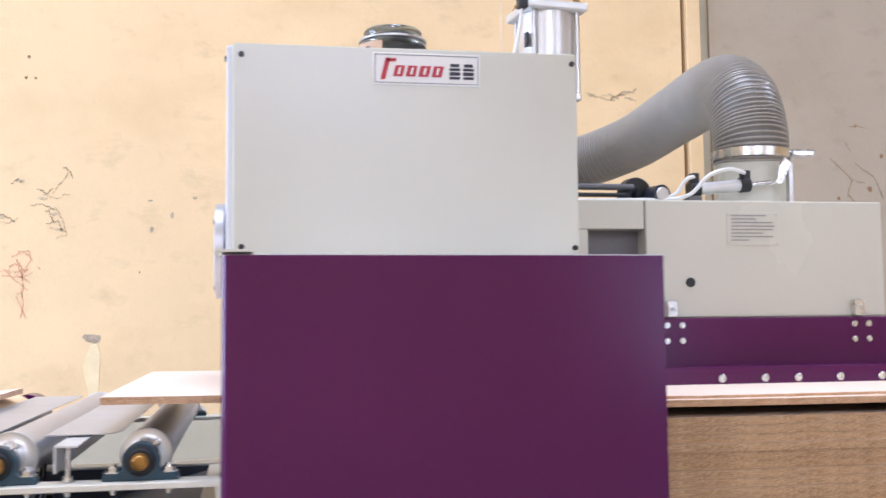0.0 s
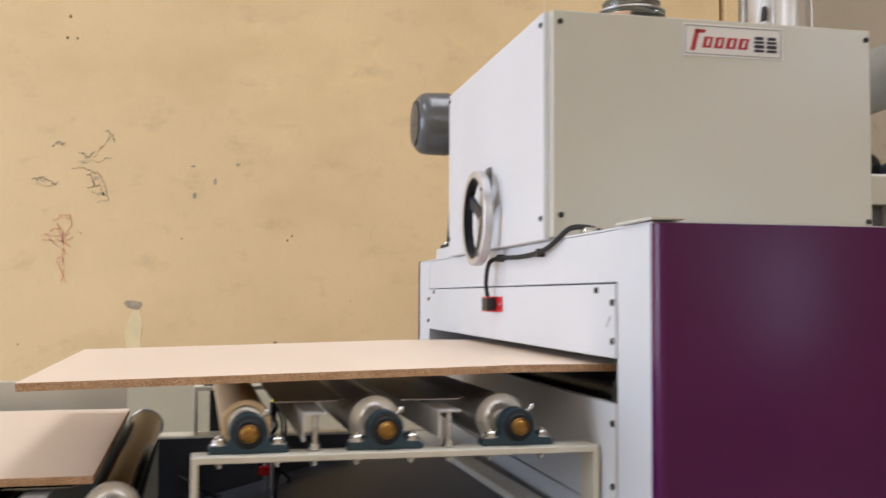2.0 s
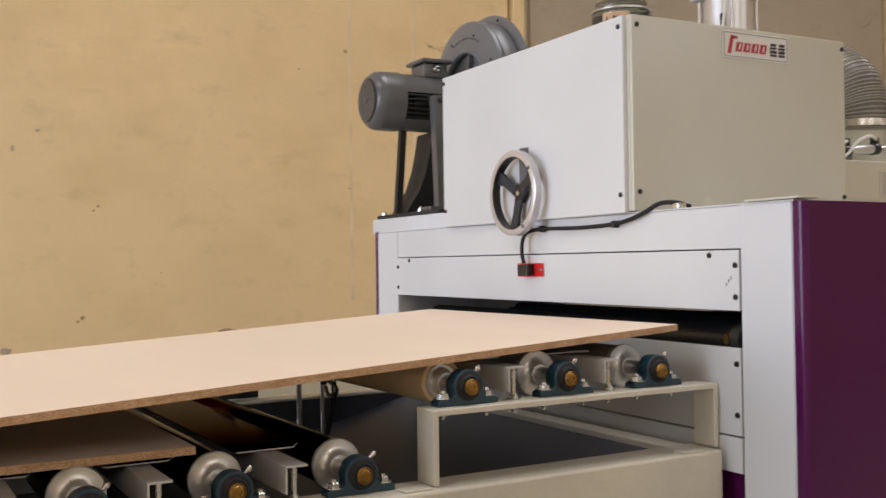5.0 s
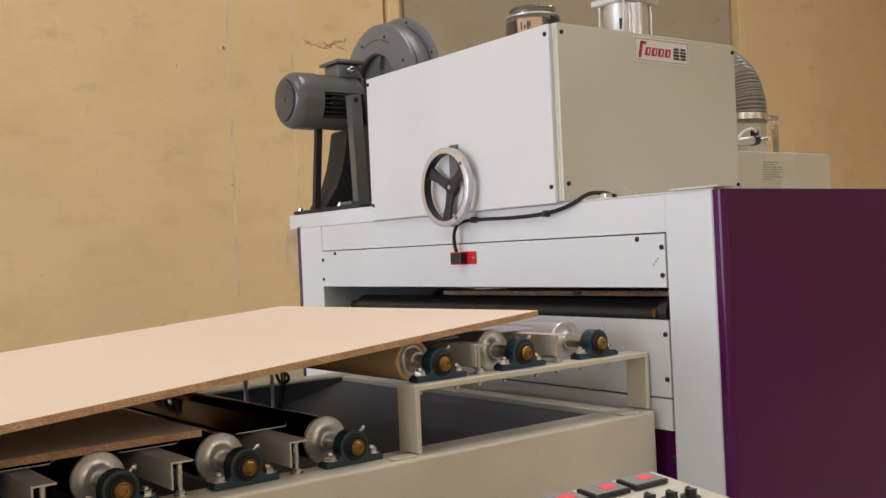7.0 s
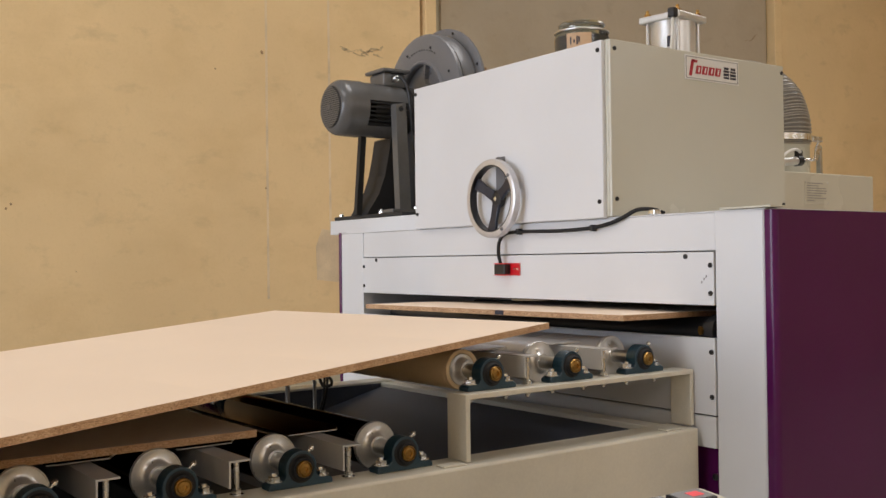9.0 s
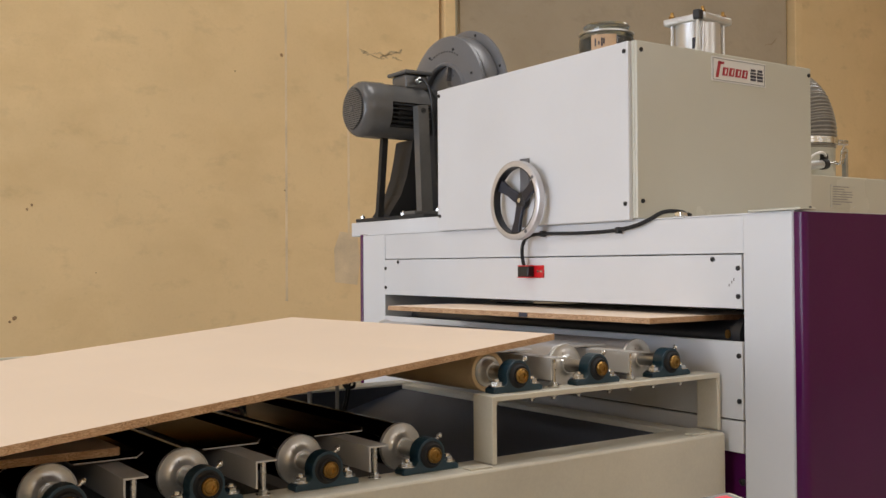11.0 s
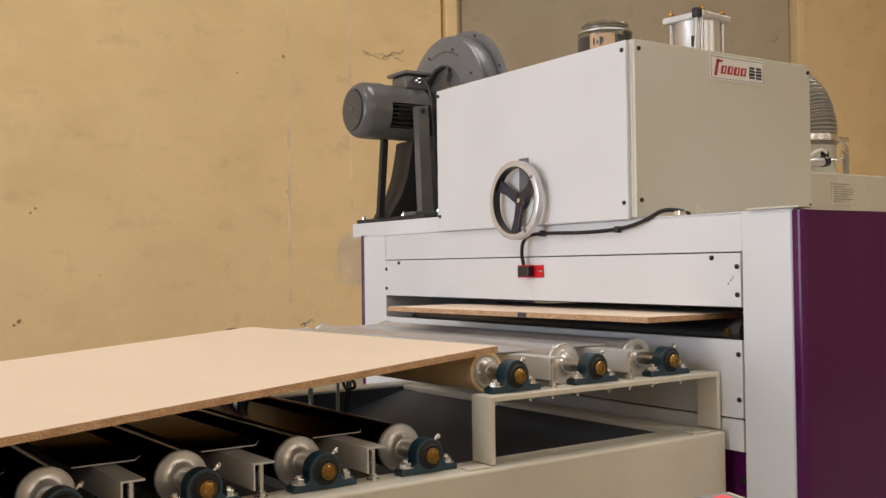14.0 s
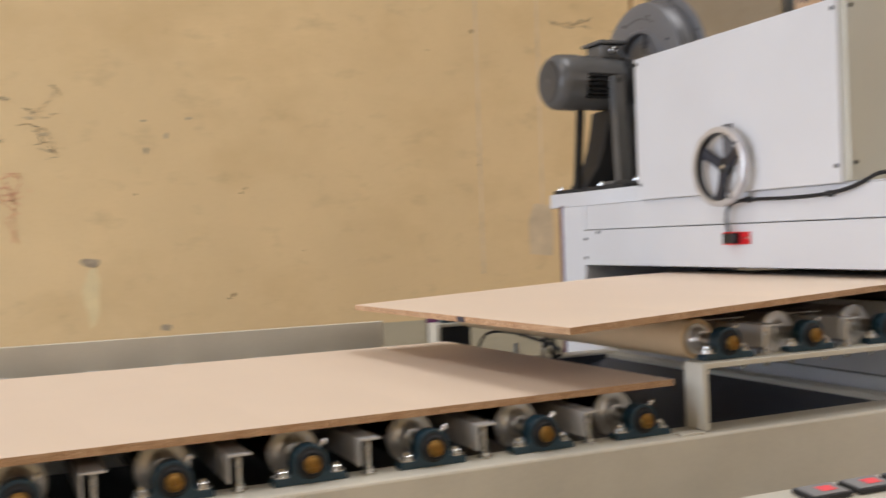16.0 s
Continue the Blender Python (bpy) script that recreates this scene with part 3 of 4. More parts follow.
# hand wheel on the door
WY, WZ, WX = 0.777, 1.455, -0.036
wheel = part("hand_wheel", turned([(0.0, 0.1085), (0.0, 0.123), (0.002, 0.1265), (0.022, 0.127), (0.025, 0.124), (0.025, 0.1085)], (WX - 0.030, WY, WZ), (1, 0, 0), 64, None, True), RIM, hood, "polished hand wheel with dark spokes", True)
part("rim_lining", turned([(0.0, 0.1045), (0.0, 0.1082), (0.0255, 0.1082), (0.0255, 0.1045)], (WX - 0.0295, WY, WZ), (1, 0, 0), 64, None, True), BLACK, wheel, "black plastic rim lining", True)
b = turned([(0, 0.016), (0.003, 0.026), (0.016, 0.030), (0.022, 0.026)], (WX - 0.006, WY, WZ), (1, 0, 0), 28)
part("hub", b, BLACK, wheel, "dark plastic hub", True)
for a in (276, 31, 150):
    d, n = Vector((math.cos(radians(a)), math.sin(radians(a)))), Vector((-math.sin(radians(a)), math.cos(radians(a))))
    o = [d * 0.018 + n * 0.018, d * 0.06 + n * 0.015, d * 0.1045 + n * 0.021, d * 0.1045 - n * 0.021, d * 0.06 - n * 0.015, d * 0.018 - n * 0.018]
    b = prism([(WY + p.x, WZ + p.y) for p in o], WX - 0.003, WX + 0.009, "yz", bevel=0.003)
    for v in b.verts:
        v.co.x -= 0.016 * min(1.0, math.hypot(v.co.y - WY, v.co.z - WZ) / 0.1045)
    part("spoke", b, NAVY, wheel)
part("hub_nut", hexbolt((WX - 0.0061, WY, WZ), (-1, 0, 0), 0.008, 0.004, 0, False), ZINC, wheel)
part("index_plate", box(-0.0245, -0.0203, WY - 0.026, WY + 0.020, WZ + 0.02, WZ + 0.136, 0.001), SHADE, wheel, "dark grey index plate behind the wheel")
for y, z in ((WY - 0.094, WZ + 0.068), (WY - 0.060, WZ - 0.100)):
    part("rivet", turned([(0, 0.006), (0.002, 0.006), (0.003, 0.003)], (WX - 0.030, y, z), (-1, 0, 0), 12), SHADE, wheel, "", True)

# red sensor bracket and its black cable
sensor = thing("proximity_sensor", "black sensor on a red bracket screwed to the slot cover", "sensor")
b = box(-0.0075, -0.0035, 0.703, 0.829, 1.207, 1.247, 0.001)
for z in (1.2072, 1.2438):
    b = box(-0.033, -0.0076, 0.748, 0.803, z, z + 0.003, bm=b)
part("bracket", b, RED, sensor, "red plastic bracket")
part("sensor_body", box(-0.034, -0.008, 0.748, 0.802, 1.2105, 1.2435, 0.003), BLACK, sensor, "black sensor body")
part("indicator", turned([(0, 0.005), (0.003, 0.004)], (-0.008, 0.815, 1.222), (-1, 0, 0), 12), SENSOR_GLOW, sensor, "lit yellow indicator")
for y in (0.712, 0.728, 0.82):
    part("screw", hexbolt((-0.0076, y, 1.228), (-1, 0, 0), 0.004, 0.003, 0, False), ZINC, sensor)
b, _ = tube([(-0.022, 0.778, 1.238), (-0.026, 0.786, 1.275), (-0.024, 0.784, 1.315), (-0.022, 0.755, 1.340), (-0.014, 0.68, 1.346), (-0.012, 0.52, 1.343), (-0.012, 0.38, 1.346), (-0.010, 0.30, 1.356),
             (-0.006, 0.245, 1.372), (0.006, 0.20, 1.392), (0.03, 0.165, 1.392), (0.06, 0.15, 1.3815)], 0.0058, 10)
part("cable", b, SOCKET, sensor, "black rubber cable", True)
for y, z in ((0.70, 1.346), (0.36, 1.346)):
    part("clip", box(-0.020, -0.0001, y - 0.006, y + 0.006, z - 0.009, z + 0.010, 0.002), BLACK, sensor)
part("clip", box(0.02, 0.05, 0.15, 0.175, ZT + 0.0045, ZT + 0.020, 0.003), ZINC, sensor)

# ---------------------------------------------------------------- things on the housing
HT = UZ
cyl = thing("pneumatic_cylinder", "silver pneumatic cylinder with square end plates on the housing", "cylinder", pose(0.872, 0.84, HT, 0, 0, 8))
part("barrel", turned([(0.025, 0.083), (0.262, 0.083)], (0, 0, 0), (0, 0, 1), 40), ALU, cyl, "smooth aluminium barrel", True)
part("end_plate", box(-0.092, 0.070, -0.085, 0.085, 0.0, 0.026, 0.006), ALU, cyl)
part("end_plate", box(-0.092, 0.092, -0.092, 0.092, 0.261, 0.287, 0.006), ALU, cyl)
for sx in (-1, 1):
    for sy in (-1, 1):
        part("tie_rod", rod((sx * 0.067, sy * 0.067, 0.02), (sx * 0.067, sy * 0.067, 0.30), 0.007), STEEL, cyl, "", True)
        part("nut", hexbolt((sx * 0.067, sy * 0.067, 0.287), (0, 0, 1), 0.012, 0.012, 0.012), BRASS, cyl)
part("fitting", box(-0.118, -0.090, -0.086, -0.056, 0.258, 0.294, 0.005), BLACK, cyl, "black hose fitting")
b, _ = tube([(-0.105, -0.07, 0.26), (-0.115, -0.075, 0.20), (-0.135, -0.08, 0.12), (-0.16, -0.08, 0.04), (-0.17, -0.08, 0.006)], 0.005)
part("air_tube", b, TUBE, cyl, "thin white air tube", True)
part("mount_bracket", box(-0.21, -0.0925, -0.06, 0.06, 0.0005, 0.012, 0.002), STEEL, cyl, "steel bracket on the housing")
part("type_label", box(-0.0825, -0.077, -0.05, -0.03, 0.16, 0.20, 0.001), INK, cyl)

jar = thing("glass_jar", "clear glass jar with a tan paper label on the housing", "jar", pose(0.421, 0.86, HT, 0, 0, 0))
part("jar_body", turned([(0.001, 0.085), (0.006, 0.096), (0.15, 0.098), (0.165, 0.096), (0.178, 0.085), (0.181, 0.080), (0.19, 0.080), (0.20, 0.084), (0.207, 0.080), (0.2075, 0.02)], (0, 0, 0), (0, 0, 1), 48), GLASS, jar, "", True)
part("contents", turned([(0.004, 0.08), (0.02, 0.088), (0.155, 0.088), (0.156, 0.02)], (0, 0, 0), (0, 0, 1), 32), SHADE, jar, "dark contents", True)
part("jar_ring", turned([(0.170, 0.094), (0.172, 0.0975), (0.177, 0.0975), (0.179, 0.090)], (0, 0, 0), (0, 0, 1), 48), STEEL, jar, "", True)
lb = bmesh.new()
for i in range(13):
    a = radians(196 + i * 4.2)
    lb.verts.new((0.0995 * math.cos(a), 0.0995 * math.sin(a), 0.10))
    lb.verts.new((0.0995 * math.cos(a), 0.0995 * math.sin(a), 0.158))
    lb.verts.new((0.1012 * math.cos(a), 0.1012 * math.sin(a), 0.10))
    lb.verts.new((0.1012 * math.cos(a), 0.1012 * math.sin(a), 0.158))
lb.verts.ensure_lookup_table()
for i in range(12):
    p, q = 4 * i, 4 * i + 4
    for f in ((p + 2, q + 2, q + 3, p + 3), (p, p + 1, q + 1, q), (p + 1, p + 3, q + 3, q + 1), (p, q, q + 2, p + 2)):
        lb.faces.new([lb.verts[k] for k in f])
label = part("paper_label", lb, PAPER, jar, "tan paper label", True)
for a0, z0, dz in ((205, 0.118, 0.026), (212, 0.122, 0.012), (218, 0.116, 0.03), (222, 0.124, 0.02)):
    a = radians(a0)
    o = Vector((math.cos(a), math.sin(a), 0)) * 0.102
    b = box(-0.0007, 0.0007, -0.0025, 0.0025, z0, z0 + dz)
    bmesh.ops.rotate(b, verts=b.verts, cent=(0, 0, 0), matrix=Matrix.Rotation(a, 3, "Z"))
    bmesh.ops.translate(b, verts=b.verts, vec=o)
    part("mark", b, INK, label)

# ---------------------------------------------------------------- blower
solid("blower_stand_plate", box(0.13, 0.76, 1.30, 2.205, ZT + 0.006, 1.440, 0.004), WHITE, "white steel plate under the blower", "plate")
BX, BY, BZ, BB = 0.40, 1.93, 1.907, 1.440
blower = thing("blower", "grey centrifugal blower with its electric motor on a cast foot", "blower")
VY, VZ = 1.880, 1.957
part("volute", turned([(0.0, 0.10), (0.0, 0.265), (0.008, 0.285), (0.03, 0.295), (0.06, 0.294), (0.075, 0.286), (0.075, 0.1)], (BX + 0.036, VY, VZ), (1, 0, 0), 64), BLOWER, blower, "blue grey cast volute", True)
part("front_flange", turned([(0, 0.165), (0, 0.272), (0.007, 0.291), (0.018, 0.295), (0.028, 0.288), (0.024, 0.165)], (BX + 0.010, VY, VZ), (1, 0, 0), 64, None, True), BLOWER, blower, "", True)
part("rear_flange", turned([(0, 0.27), (0, 0.320), (0.004, 0.327), (0.016, 0.327), (0.026, 0.305), (0.03, 0.1)], (BX + 0.112, VY, VZ), (1, 0, 0), 64), BLOWER, blower, "", True)
part("inner_ring", turned([(0, 0.160), (-0.010, 0.166), (-0.010, 0.172), (0, 0.18)], (BX + 0.010, VY, VZ), (1, 0, 0), 64, None, True), BLOWER, blower, "", True)
for k in range(8):
    a = 2 * math.pi * k / 8 + 0.35
    part("bolt", hexbolt((BX + 0.010, VY + 0.238 * math.cos(a), VZ + 0.238 * math.sin(a)), (-1, 0, 0), 0.006, 0.004, 0.002, False), MOTOR_D, blower)
    part("rim_bolt", hexbolt((BX + 0.1115, VY + 0.310 * math.cos(a), VZ + 0.310 * math.sin(a)), (-1, 0, 0), 0.006, 0.004, 0.002, False), MOTOR_D, blower)
for k in range(5):
    a = 2 * math.pi * k / 5 + 0.5
    d, n = Vector((math.cos(a), math.sin(a))), Vector((-math.sin(a), math.cos(a)))
    o = [d * 0.10 + n * 0.006, d * 0.164 + n * 0.006, d * 0.164 - n * 0.006, d * 0.10 - n * 0.006]
    part("rib", prism([(VY + p.x, VZ + p.y) for p in o], BX + 0.014, BX + 0.044, "yz"), BLOWER, blower)
for k in range(11):
    a = radians(68 + 5.2 * k)
    b = box(-0.002, 0.0005, -0.006 if k % 3 else -0.003, 0.006, 0.221, 0.228)
    bmesh.ops.rotate(b, verts=b.verts, cent=(0, 0, 0), matrix=Matrix.Rotation(a - radians(90), 3, "X"))
    bmesh.ops.translate(b, verts=b.verts, vec=(BX + 0.010, VY, VZ))
    part("cast_mark", b, MOTOR, blower)
part("inlet_pipe", turned([(0, 0.10), (0.12, 0.10)], (BX + 0.13, BY, BZ), (1, 0, 0), 32), BLOWER, blower, "", True)
motor = part("motor_body", turned([(0.12, 0.098), (0.125, 0.103), (0.31, 0.103), (0.315, 0.115), (0.345, 0.115), (0.35, 0.09), (0.375, 0.06)], (0.03, BY, BZ), (1, 0, 0), 48), MOTOR_D, blower, "dark grey finned motor", True)
for a0 in (-38, -29, -20, -11, -2, 7, 172, 181, 190, 199, 208, 217):
    a = radians(a0 - 90)
    b = box(0.115, 0.305, -0.0026, 0.0026, 0.10, 0.119)
    bmesh.ops.rotate(b, verts=b.verts, cent=(0, 0, 0), matrix=Matrix.Rotation(a, 3, "X"))
    bmesh.ops.translate(b, verts=b.verts, vec=(0, BY, BZ))
    part("fin", b, MOTOR_D, motor)
# smooth upper and lower shells beside the fins
for lo, hi in ((13, 167), (222, 316)):
    arc = [radians(lo + (hi - lo) * i / 12) for i in range(13)]
    o = [(BY + 0.116 * math.cos(a), BZ + 0.116 * math.sin(a)) for a in arc] + [(BY + 0.102 * math.cos(a), BZ + 0.102 * math.sin(a)) for a in arc[::-1]]
    part("shell", prism(o, 0.113, 0.305, "yz"), MOTOR, motor, "smooth grey motor shell", True)
cover = part("fan_cover", turned([(0.0, 0.088), (0.004, 0.098), (0.016, 0.109), (0.03, 0.116), (0.045, 0.118), (0.122, 0.120), (0.123, 0.112), (0.02, 0.1)], (-0.010, BY, BZ), (1, 0, 0), 56), MOTOR, blower, "grey pressed fan cover", True)
part("grille", turned([(0, 0.088), (0.004, 0.086), (0.008, 0.02)], (-0.011, BY, BZ), (1, 0, 0), 48), MOTOR_D, cover, "", True)
for k in range(-9, 10):
    z = k * 0.0088
    half = math.sqrt(max(0.0, 0.083 ** 2 - z * z))
    part("grille_bar", box(-0.017, -0.009, BY - half, BY + half, BZ + z - 0.0028, BZ + z + 0.0028), MOTOR, cover)
part("grille_boss", turned([(0, 0.013), (-0.006, 0.01)], (-0.015, BY, BZ), (1, 0, 0), 20), MOTOR, cover, "", True)
part("terminal_box", box(0.215, 0.325, BY - 0.060, BY + 0.060, BZ + 0.100, BZ + 0.160, 0.008), MOTOR, blower, "grey terminal box")
part("terminal_lid", box(0.200, 0.340, BY - 0.078, BY + 0.078, BZ + 0.161, BZ + 0.177, 0.006), MOTOR, blower)
b, _ = tube([(0.26, BY - 0.07, BZ + 0.135), (0.27, BY - 0.12, BZ + 0.125), (0.29, BY - 0.14, BZ + 0.05), (0.31, BY - 0.14, BZ - 0.2), (0.33, BY - 0.15, BZ - 0.46)], 0.006)
part("motor_cable", b, BLACK, blower, "", True)
part("cable_gland", turned([(0, 0.016), (0.02, 0.016), (0.03, 0.011)], (0.265, BY - 0.059, BZ + 0.135), (0, -1, 0), 14), ZINC, blower, "", True)
# cast foot: base, curved web and posts
part("foot_plate", box(0.145, 0.52, BY - 0.30, BY + 0.265, BB + 0.0005, BB + 0.018, 0.005), MOTOR_D, blower)
web = [(BY + dy, BB + dz) for dy, dz in ((0.265, 0.018), (0.255, 0.036), (0.205, 0.09), (0.165, 0.16), (0.140, 0.24), (0.135, 0.30), (0.145, 0.36), (-0.14, 0.36), (-0.16, 0.20), (-0.20, 0.06), (-0.28, 0.018))]
part("foot_web", prism(web, 0.30, 0.36, "yz"), MOTOR_D, blower, "dark cast pedestal")
part("foot_flare", prism([(x, BB + dz) for x, dz in ((0.148, 0.019), (0.298, 0.019), (0.298, 0.36), (0.272, 0.35), (0.258, 0.27), (0.240, 0.19), (0.210, 0.11), (0.172, 0.055))], BY - 0.02, BY + 0.12), MOTOR_D, blower)
part("strut", prism([(0.125, BB + 0.018), (0.152, BB + 0.018), (0.180, BZ - 0.09), (0.153, BZ - 0.09)], BY + 0.03, BY + 0.055), MOTOR_D, blower)
b = prism([(1.738, BB + 0.03), (1.778, BB + 0.03), (1.778, BZ + 0.005), (1.738, BZ + 0.005)], 0.190, 0.195, "yz")
b = prism([(0.195, BB + 0.03), (0.245, BB + 0.03), (0.240, BZ + 0.012), (0.195, BZ + 0.005)], 1.738, 1.743, bm=b)
bmesh.ops.transform(b, matrix=Matrix.Shear("XY", 4, (-0.035, 0.0)), verts=b.verts, space=pose(0, 0, -BZ))
post = part("channel_post", b, MOTOR, blower, "grey angle post")
part("post_bolt", hexbolt((0.215, 1.7378, BZ - 0.015), (0, -1, 0), 0.008, 0.006, 0.003), MOTOR_D, post)
part("post_foot", box(0.155, 0.34, 1.715, 1.80, BB + 0.0185, BB + 0.034, 0.003), MOTOR, blower)
part("outlet", turned([(0, 0.085), (0.10, 0.085), (0.102, 0.10), (0.115, 0.10)], (0.44, BY + 0.15, BB + 0.13), (-1, 0, 0), 32), MOTOR_D, blower, "round outlet", True)
for x, y in ((0.17, BY + 0.24), (0.49, BY + 0.24), (0.17, BY - 0.10), (0.28, BY - 0.20)):
    part("foot_bolt", hexbolt((x, y, BB + 0.019 + (0.0155 if y < BY - 0.15 else 0)), (0, 0, 1), 0.010, 0.009, 0.008), ZINC, blower)

# ---------------------------------------------------------------- dust hood machine behind the stack
MY = 0.565
hoodm = thing("brushing_machine", "grey white and purple infeed machine with a dust hood", "machine")
part("body", box(1.057, 1.742, MY, 1.55, 1.2645, 1.578, 0.004), SHADED_COAT, hoodm, "grey white sheet steel body")
part("arm", box(0.80, 1.055, MY + 0.005, MY + 0.10, 1.500, 1.578, 0.003), SHADED_COAT, hoodm)
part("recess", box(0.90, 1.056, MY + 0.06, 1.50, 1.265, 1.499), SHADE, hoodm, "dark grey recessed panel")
part("recess_post", box(0.862, 0.899, MY + 0.006, MY + 0.06, 1.265, 1.499), SHADED_COAT, hoodm)
part("beam", box(0.80, 2.70, MY - 0.015, MY + 0.12, 1.132, 1.2635, 0.004), PURPLE, hoodm, "purple steel beam")
part("flange", box(0.80, 2.70, MY - 0.115, MY - 0.0155, 1.1302, 1.138, 0.002), PURPLE, hoodm)
part("lip", box(0.80, 2.70, MY - 0.125, MY - 0.1155, 1.090, 1.138, 0.002), PURPLE, hoodm)
for k in range(11):
    part("lip_bolt", turned([(0, 0.0105), (0.004, 0.0105), (0.006, 0.008), (0.0061, 0.005), (0.003, 0.005)], (1.20 + k * 0.108 + 0.01 * math.sin(k * 2.1), MY - 0.125, 1.110), (0, -1, 0), 16), ZINC, hoodm, "", True)
for k in range(18):
    part("brush_strip", box(0.82 + k * 0.105, 0.923 + k * 0.105, MY - 0.114, MY - 0.098, 1.073, 1.092, 0.001), PLATE, hoodm)
for cx in (1.118, 1.652):
    for dx in (-0.016, 0.026):
        for z in (1.203, 1.244):
            part("beam_bolt", hexbolt((cx + dx, MY - 0.0155, z), (0, -1, 0), 0.0095, 0.006, 0.003, False), ZINC, hoodm)
    bk = part("clamp_bracket", box(cx - 0.015, cx + 0.013, MY - 0.024, MY - 0.001, 1.266, 1.310, 0.003), ZINC, hoodm, "zinc clamp bracket")
    part("clamp_screw", hexbolt((cx, MY - 0.024, 1.29), (0, -1, 0), 0.008, 0.006, 0.004), ZINC, bk)
part("sight_hole", turned([(0, 0.013), (0.003, 0.0125)], (1.178, MY - 0.0005, 1.358), (0, -1, 0), 20), BLACK, hoodm, "dark round hole", True)
tp = part("type_plate", box(1.285, 1.435, MY - 0.002, MY - 0.0002, 1.457, 1.546, 0.0005), SHADED_COAT, hoodm, "silver white type plate with small print")
for k, wd in enumerate((0.10, 0.07, 0.12, 0.125, 0.12, 0.09, 0.12, 0.05)):
    part("print_line", box(1.297, 1.297 + wd, MY - 0.003, MY - 0.0016, 1.536 - k * 0.0095, 1.5392 - k * 0.0095), INK_GREY, tp)
for x, z in ((1.29, 1.54), (1.43, 1.54), (1.29, 1.463), (1.43, 1.463)):
    part("rivet", turned([(0, 0.003), (0.002, 0.002)], (x, MY - 0.002, z), (0, -1, 0), 10), STEEL, tp)
# duct stub, clamp and hose to the blower
DX, DYY = 1.480, 0.80
part("duct_stub", turned([(0, 0.103), (0.15, 0.103)], (DX, DYY, 1.579), (0, 0, 1), 40), SHADED_COAT, hoodm, "", True)
hose = thing("suction_hose", "grey ribbed plastic suction hose between hood and blower", "hose")
HR = 0.1055
b, line = tube([(DX, DYY, 1.718), (DX, DYY, 1.80), (DX + 0.005, DYY + 0.05, 1.908), (DX + 0.03, DYY + 0.20, 1.992), (DX + 0.06, DYY + 0.42, 2.022), (DX + 0.07, DYY + 0.72, 2.015), (DX + 0.02, DYY + 1.10, 1.972),
                (DX - 0.2, DYY + 1.30, 1.915), (DX - 0.6, DYY + 1.25, 1.91), (0.67, BY, BZ), (0.54, BY, BZ)], HR, 32, None, 10)
part("hose_wall", b, HOSE, hose, "", True)
# one wire wound round the hose from end to end
wire, turn, pitch = bmesh.new(), 0, 0.0100
up, last, along, want = None, None, 0.0, 0.0
for p, q in zip(line[:90], line[1:91]):
    tan, step = (q - p).normalized(), (q - p).length
    up = tan.orthogonal().normalized() if up is None else (up - tan * up.dot(tan)).normalized()
    side = tan.cross(up)
    while want <= along + step:
        c0, a = p + tan * (want - along), 2 * math.pi * turn / 24
        o = up * math.cos(a) + side * math.sin(a)
        row = [wire.verts.new(c0 + o * (HR + dr) + tan * dt) for dr, dt in ((-0.0015, -0.0040), (0.0036, -0.0018), (0.0036, 0.0018), (-0.0015, 0.0040))]
        if last:
            for k in range(3):
                wire.faces.new((last[k], row[k], row[k + 1], last[k + 1]))
        last = row
        turn += 1
        want += pitch / 24
    along += step
part("wire_spiral", wire, RIB, hose, "pale wire spiral round the hose", True)
clamp = part("hose_clamp", turned([(0, 0.1095), (0, 0.1135), (0.026, 0.1135), (0.026, 0.1095)], (DX, DYY, 1.727), (0.02, 0, 1), 48, None, True), ZINC, hose, "shiny steel hose clamp", True)
part("clamp_lug", box(DX + 0.095, DX + 0.165, DYY - 0.075, DYY - 0.050, 1.730, 1.752, 0.006), ZINC, clamp)
# small air cylinder with lever
aircyl = thing("air_cylinder", "small silver air cylinder with black fittings and white tubes", "cylinder", pose(0.03, 0, 0))
AY = MY + 0.10
part("barrel", turned([(0, 0.017), (0.12, 0.017)], (1.225, AY, 1.622), (1, 0, 0.10), 24), ALU, aircyl, "", True)
part("end_cap", turned([(0, 0.021), (0.03, 0.021)], (1.195, AY, 1.619), (1, 0, 0.10), 20), BLACK, aircyl, "", True)
part("end_cap", turned([(0, 0.021), (0.028, 0.021)], (1.345, AY, 1.634), (1, 0, 0.10), 20), BLACK, aircyl, "", True)
part("piston_rod", rod((1.372, AY, 1.6365), (1.44, AY, 1.645), 0.006), CHROME, aircyl, "", True)
part("lever", prism([(1.43, 1.635), (1.47, 1.64), (1.50, 1.70), (1.478, 1.715), (1.462, 1.69), (1.455, 1.652)], AY - 0.012, AY - 0.004, bevel=0.002), ZINC, aircyl, "zinc lever")
part("mount", box(1.185, 1.225, AY - 0.02, AY + 0.02, 1.5785, 1.602, 0.003), SHADE, aircyl)
part("lever_post", box(1.49, 1.505, AY - 0.01, AY + 0.01, 1.5785, 1.70, 0.002), STEEL, aircyl)
for x, z in ((1.21, 1.648), (1.362, 1.658)):
    part("fitting", box(x - 0.012, x + 0.012, AY - 0.012, AY + 0.012, z - 0.01, z + 0.018, 0.003), BLACK, aircyl)
b, _ = tube([(1.355, AY - 0.012, 1.668), (1.30, AY - 0.03, 1.675), (1.24, AY - 0.03, 1.655), (1.19, AY - 0.02, 1.605), (1.13, AY, 1.592), (1.05, AY, 1.590), (0.82, AY, 1.5855)], 0.0055)
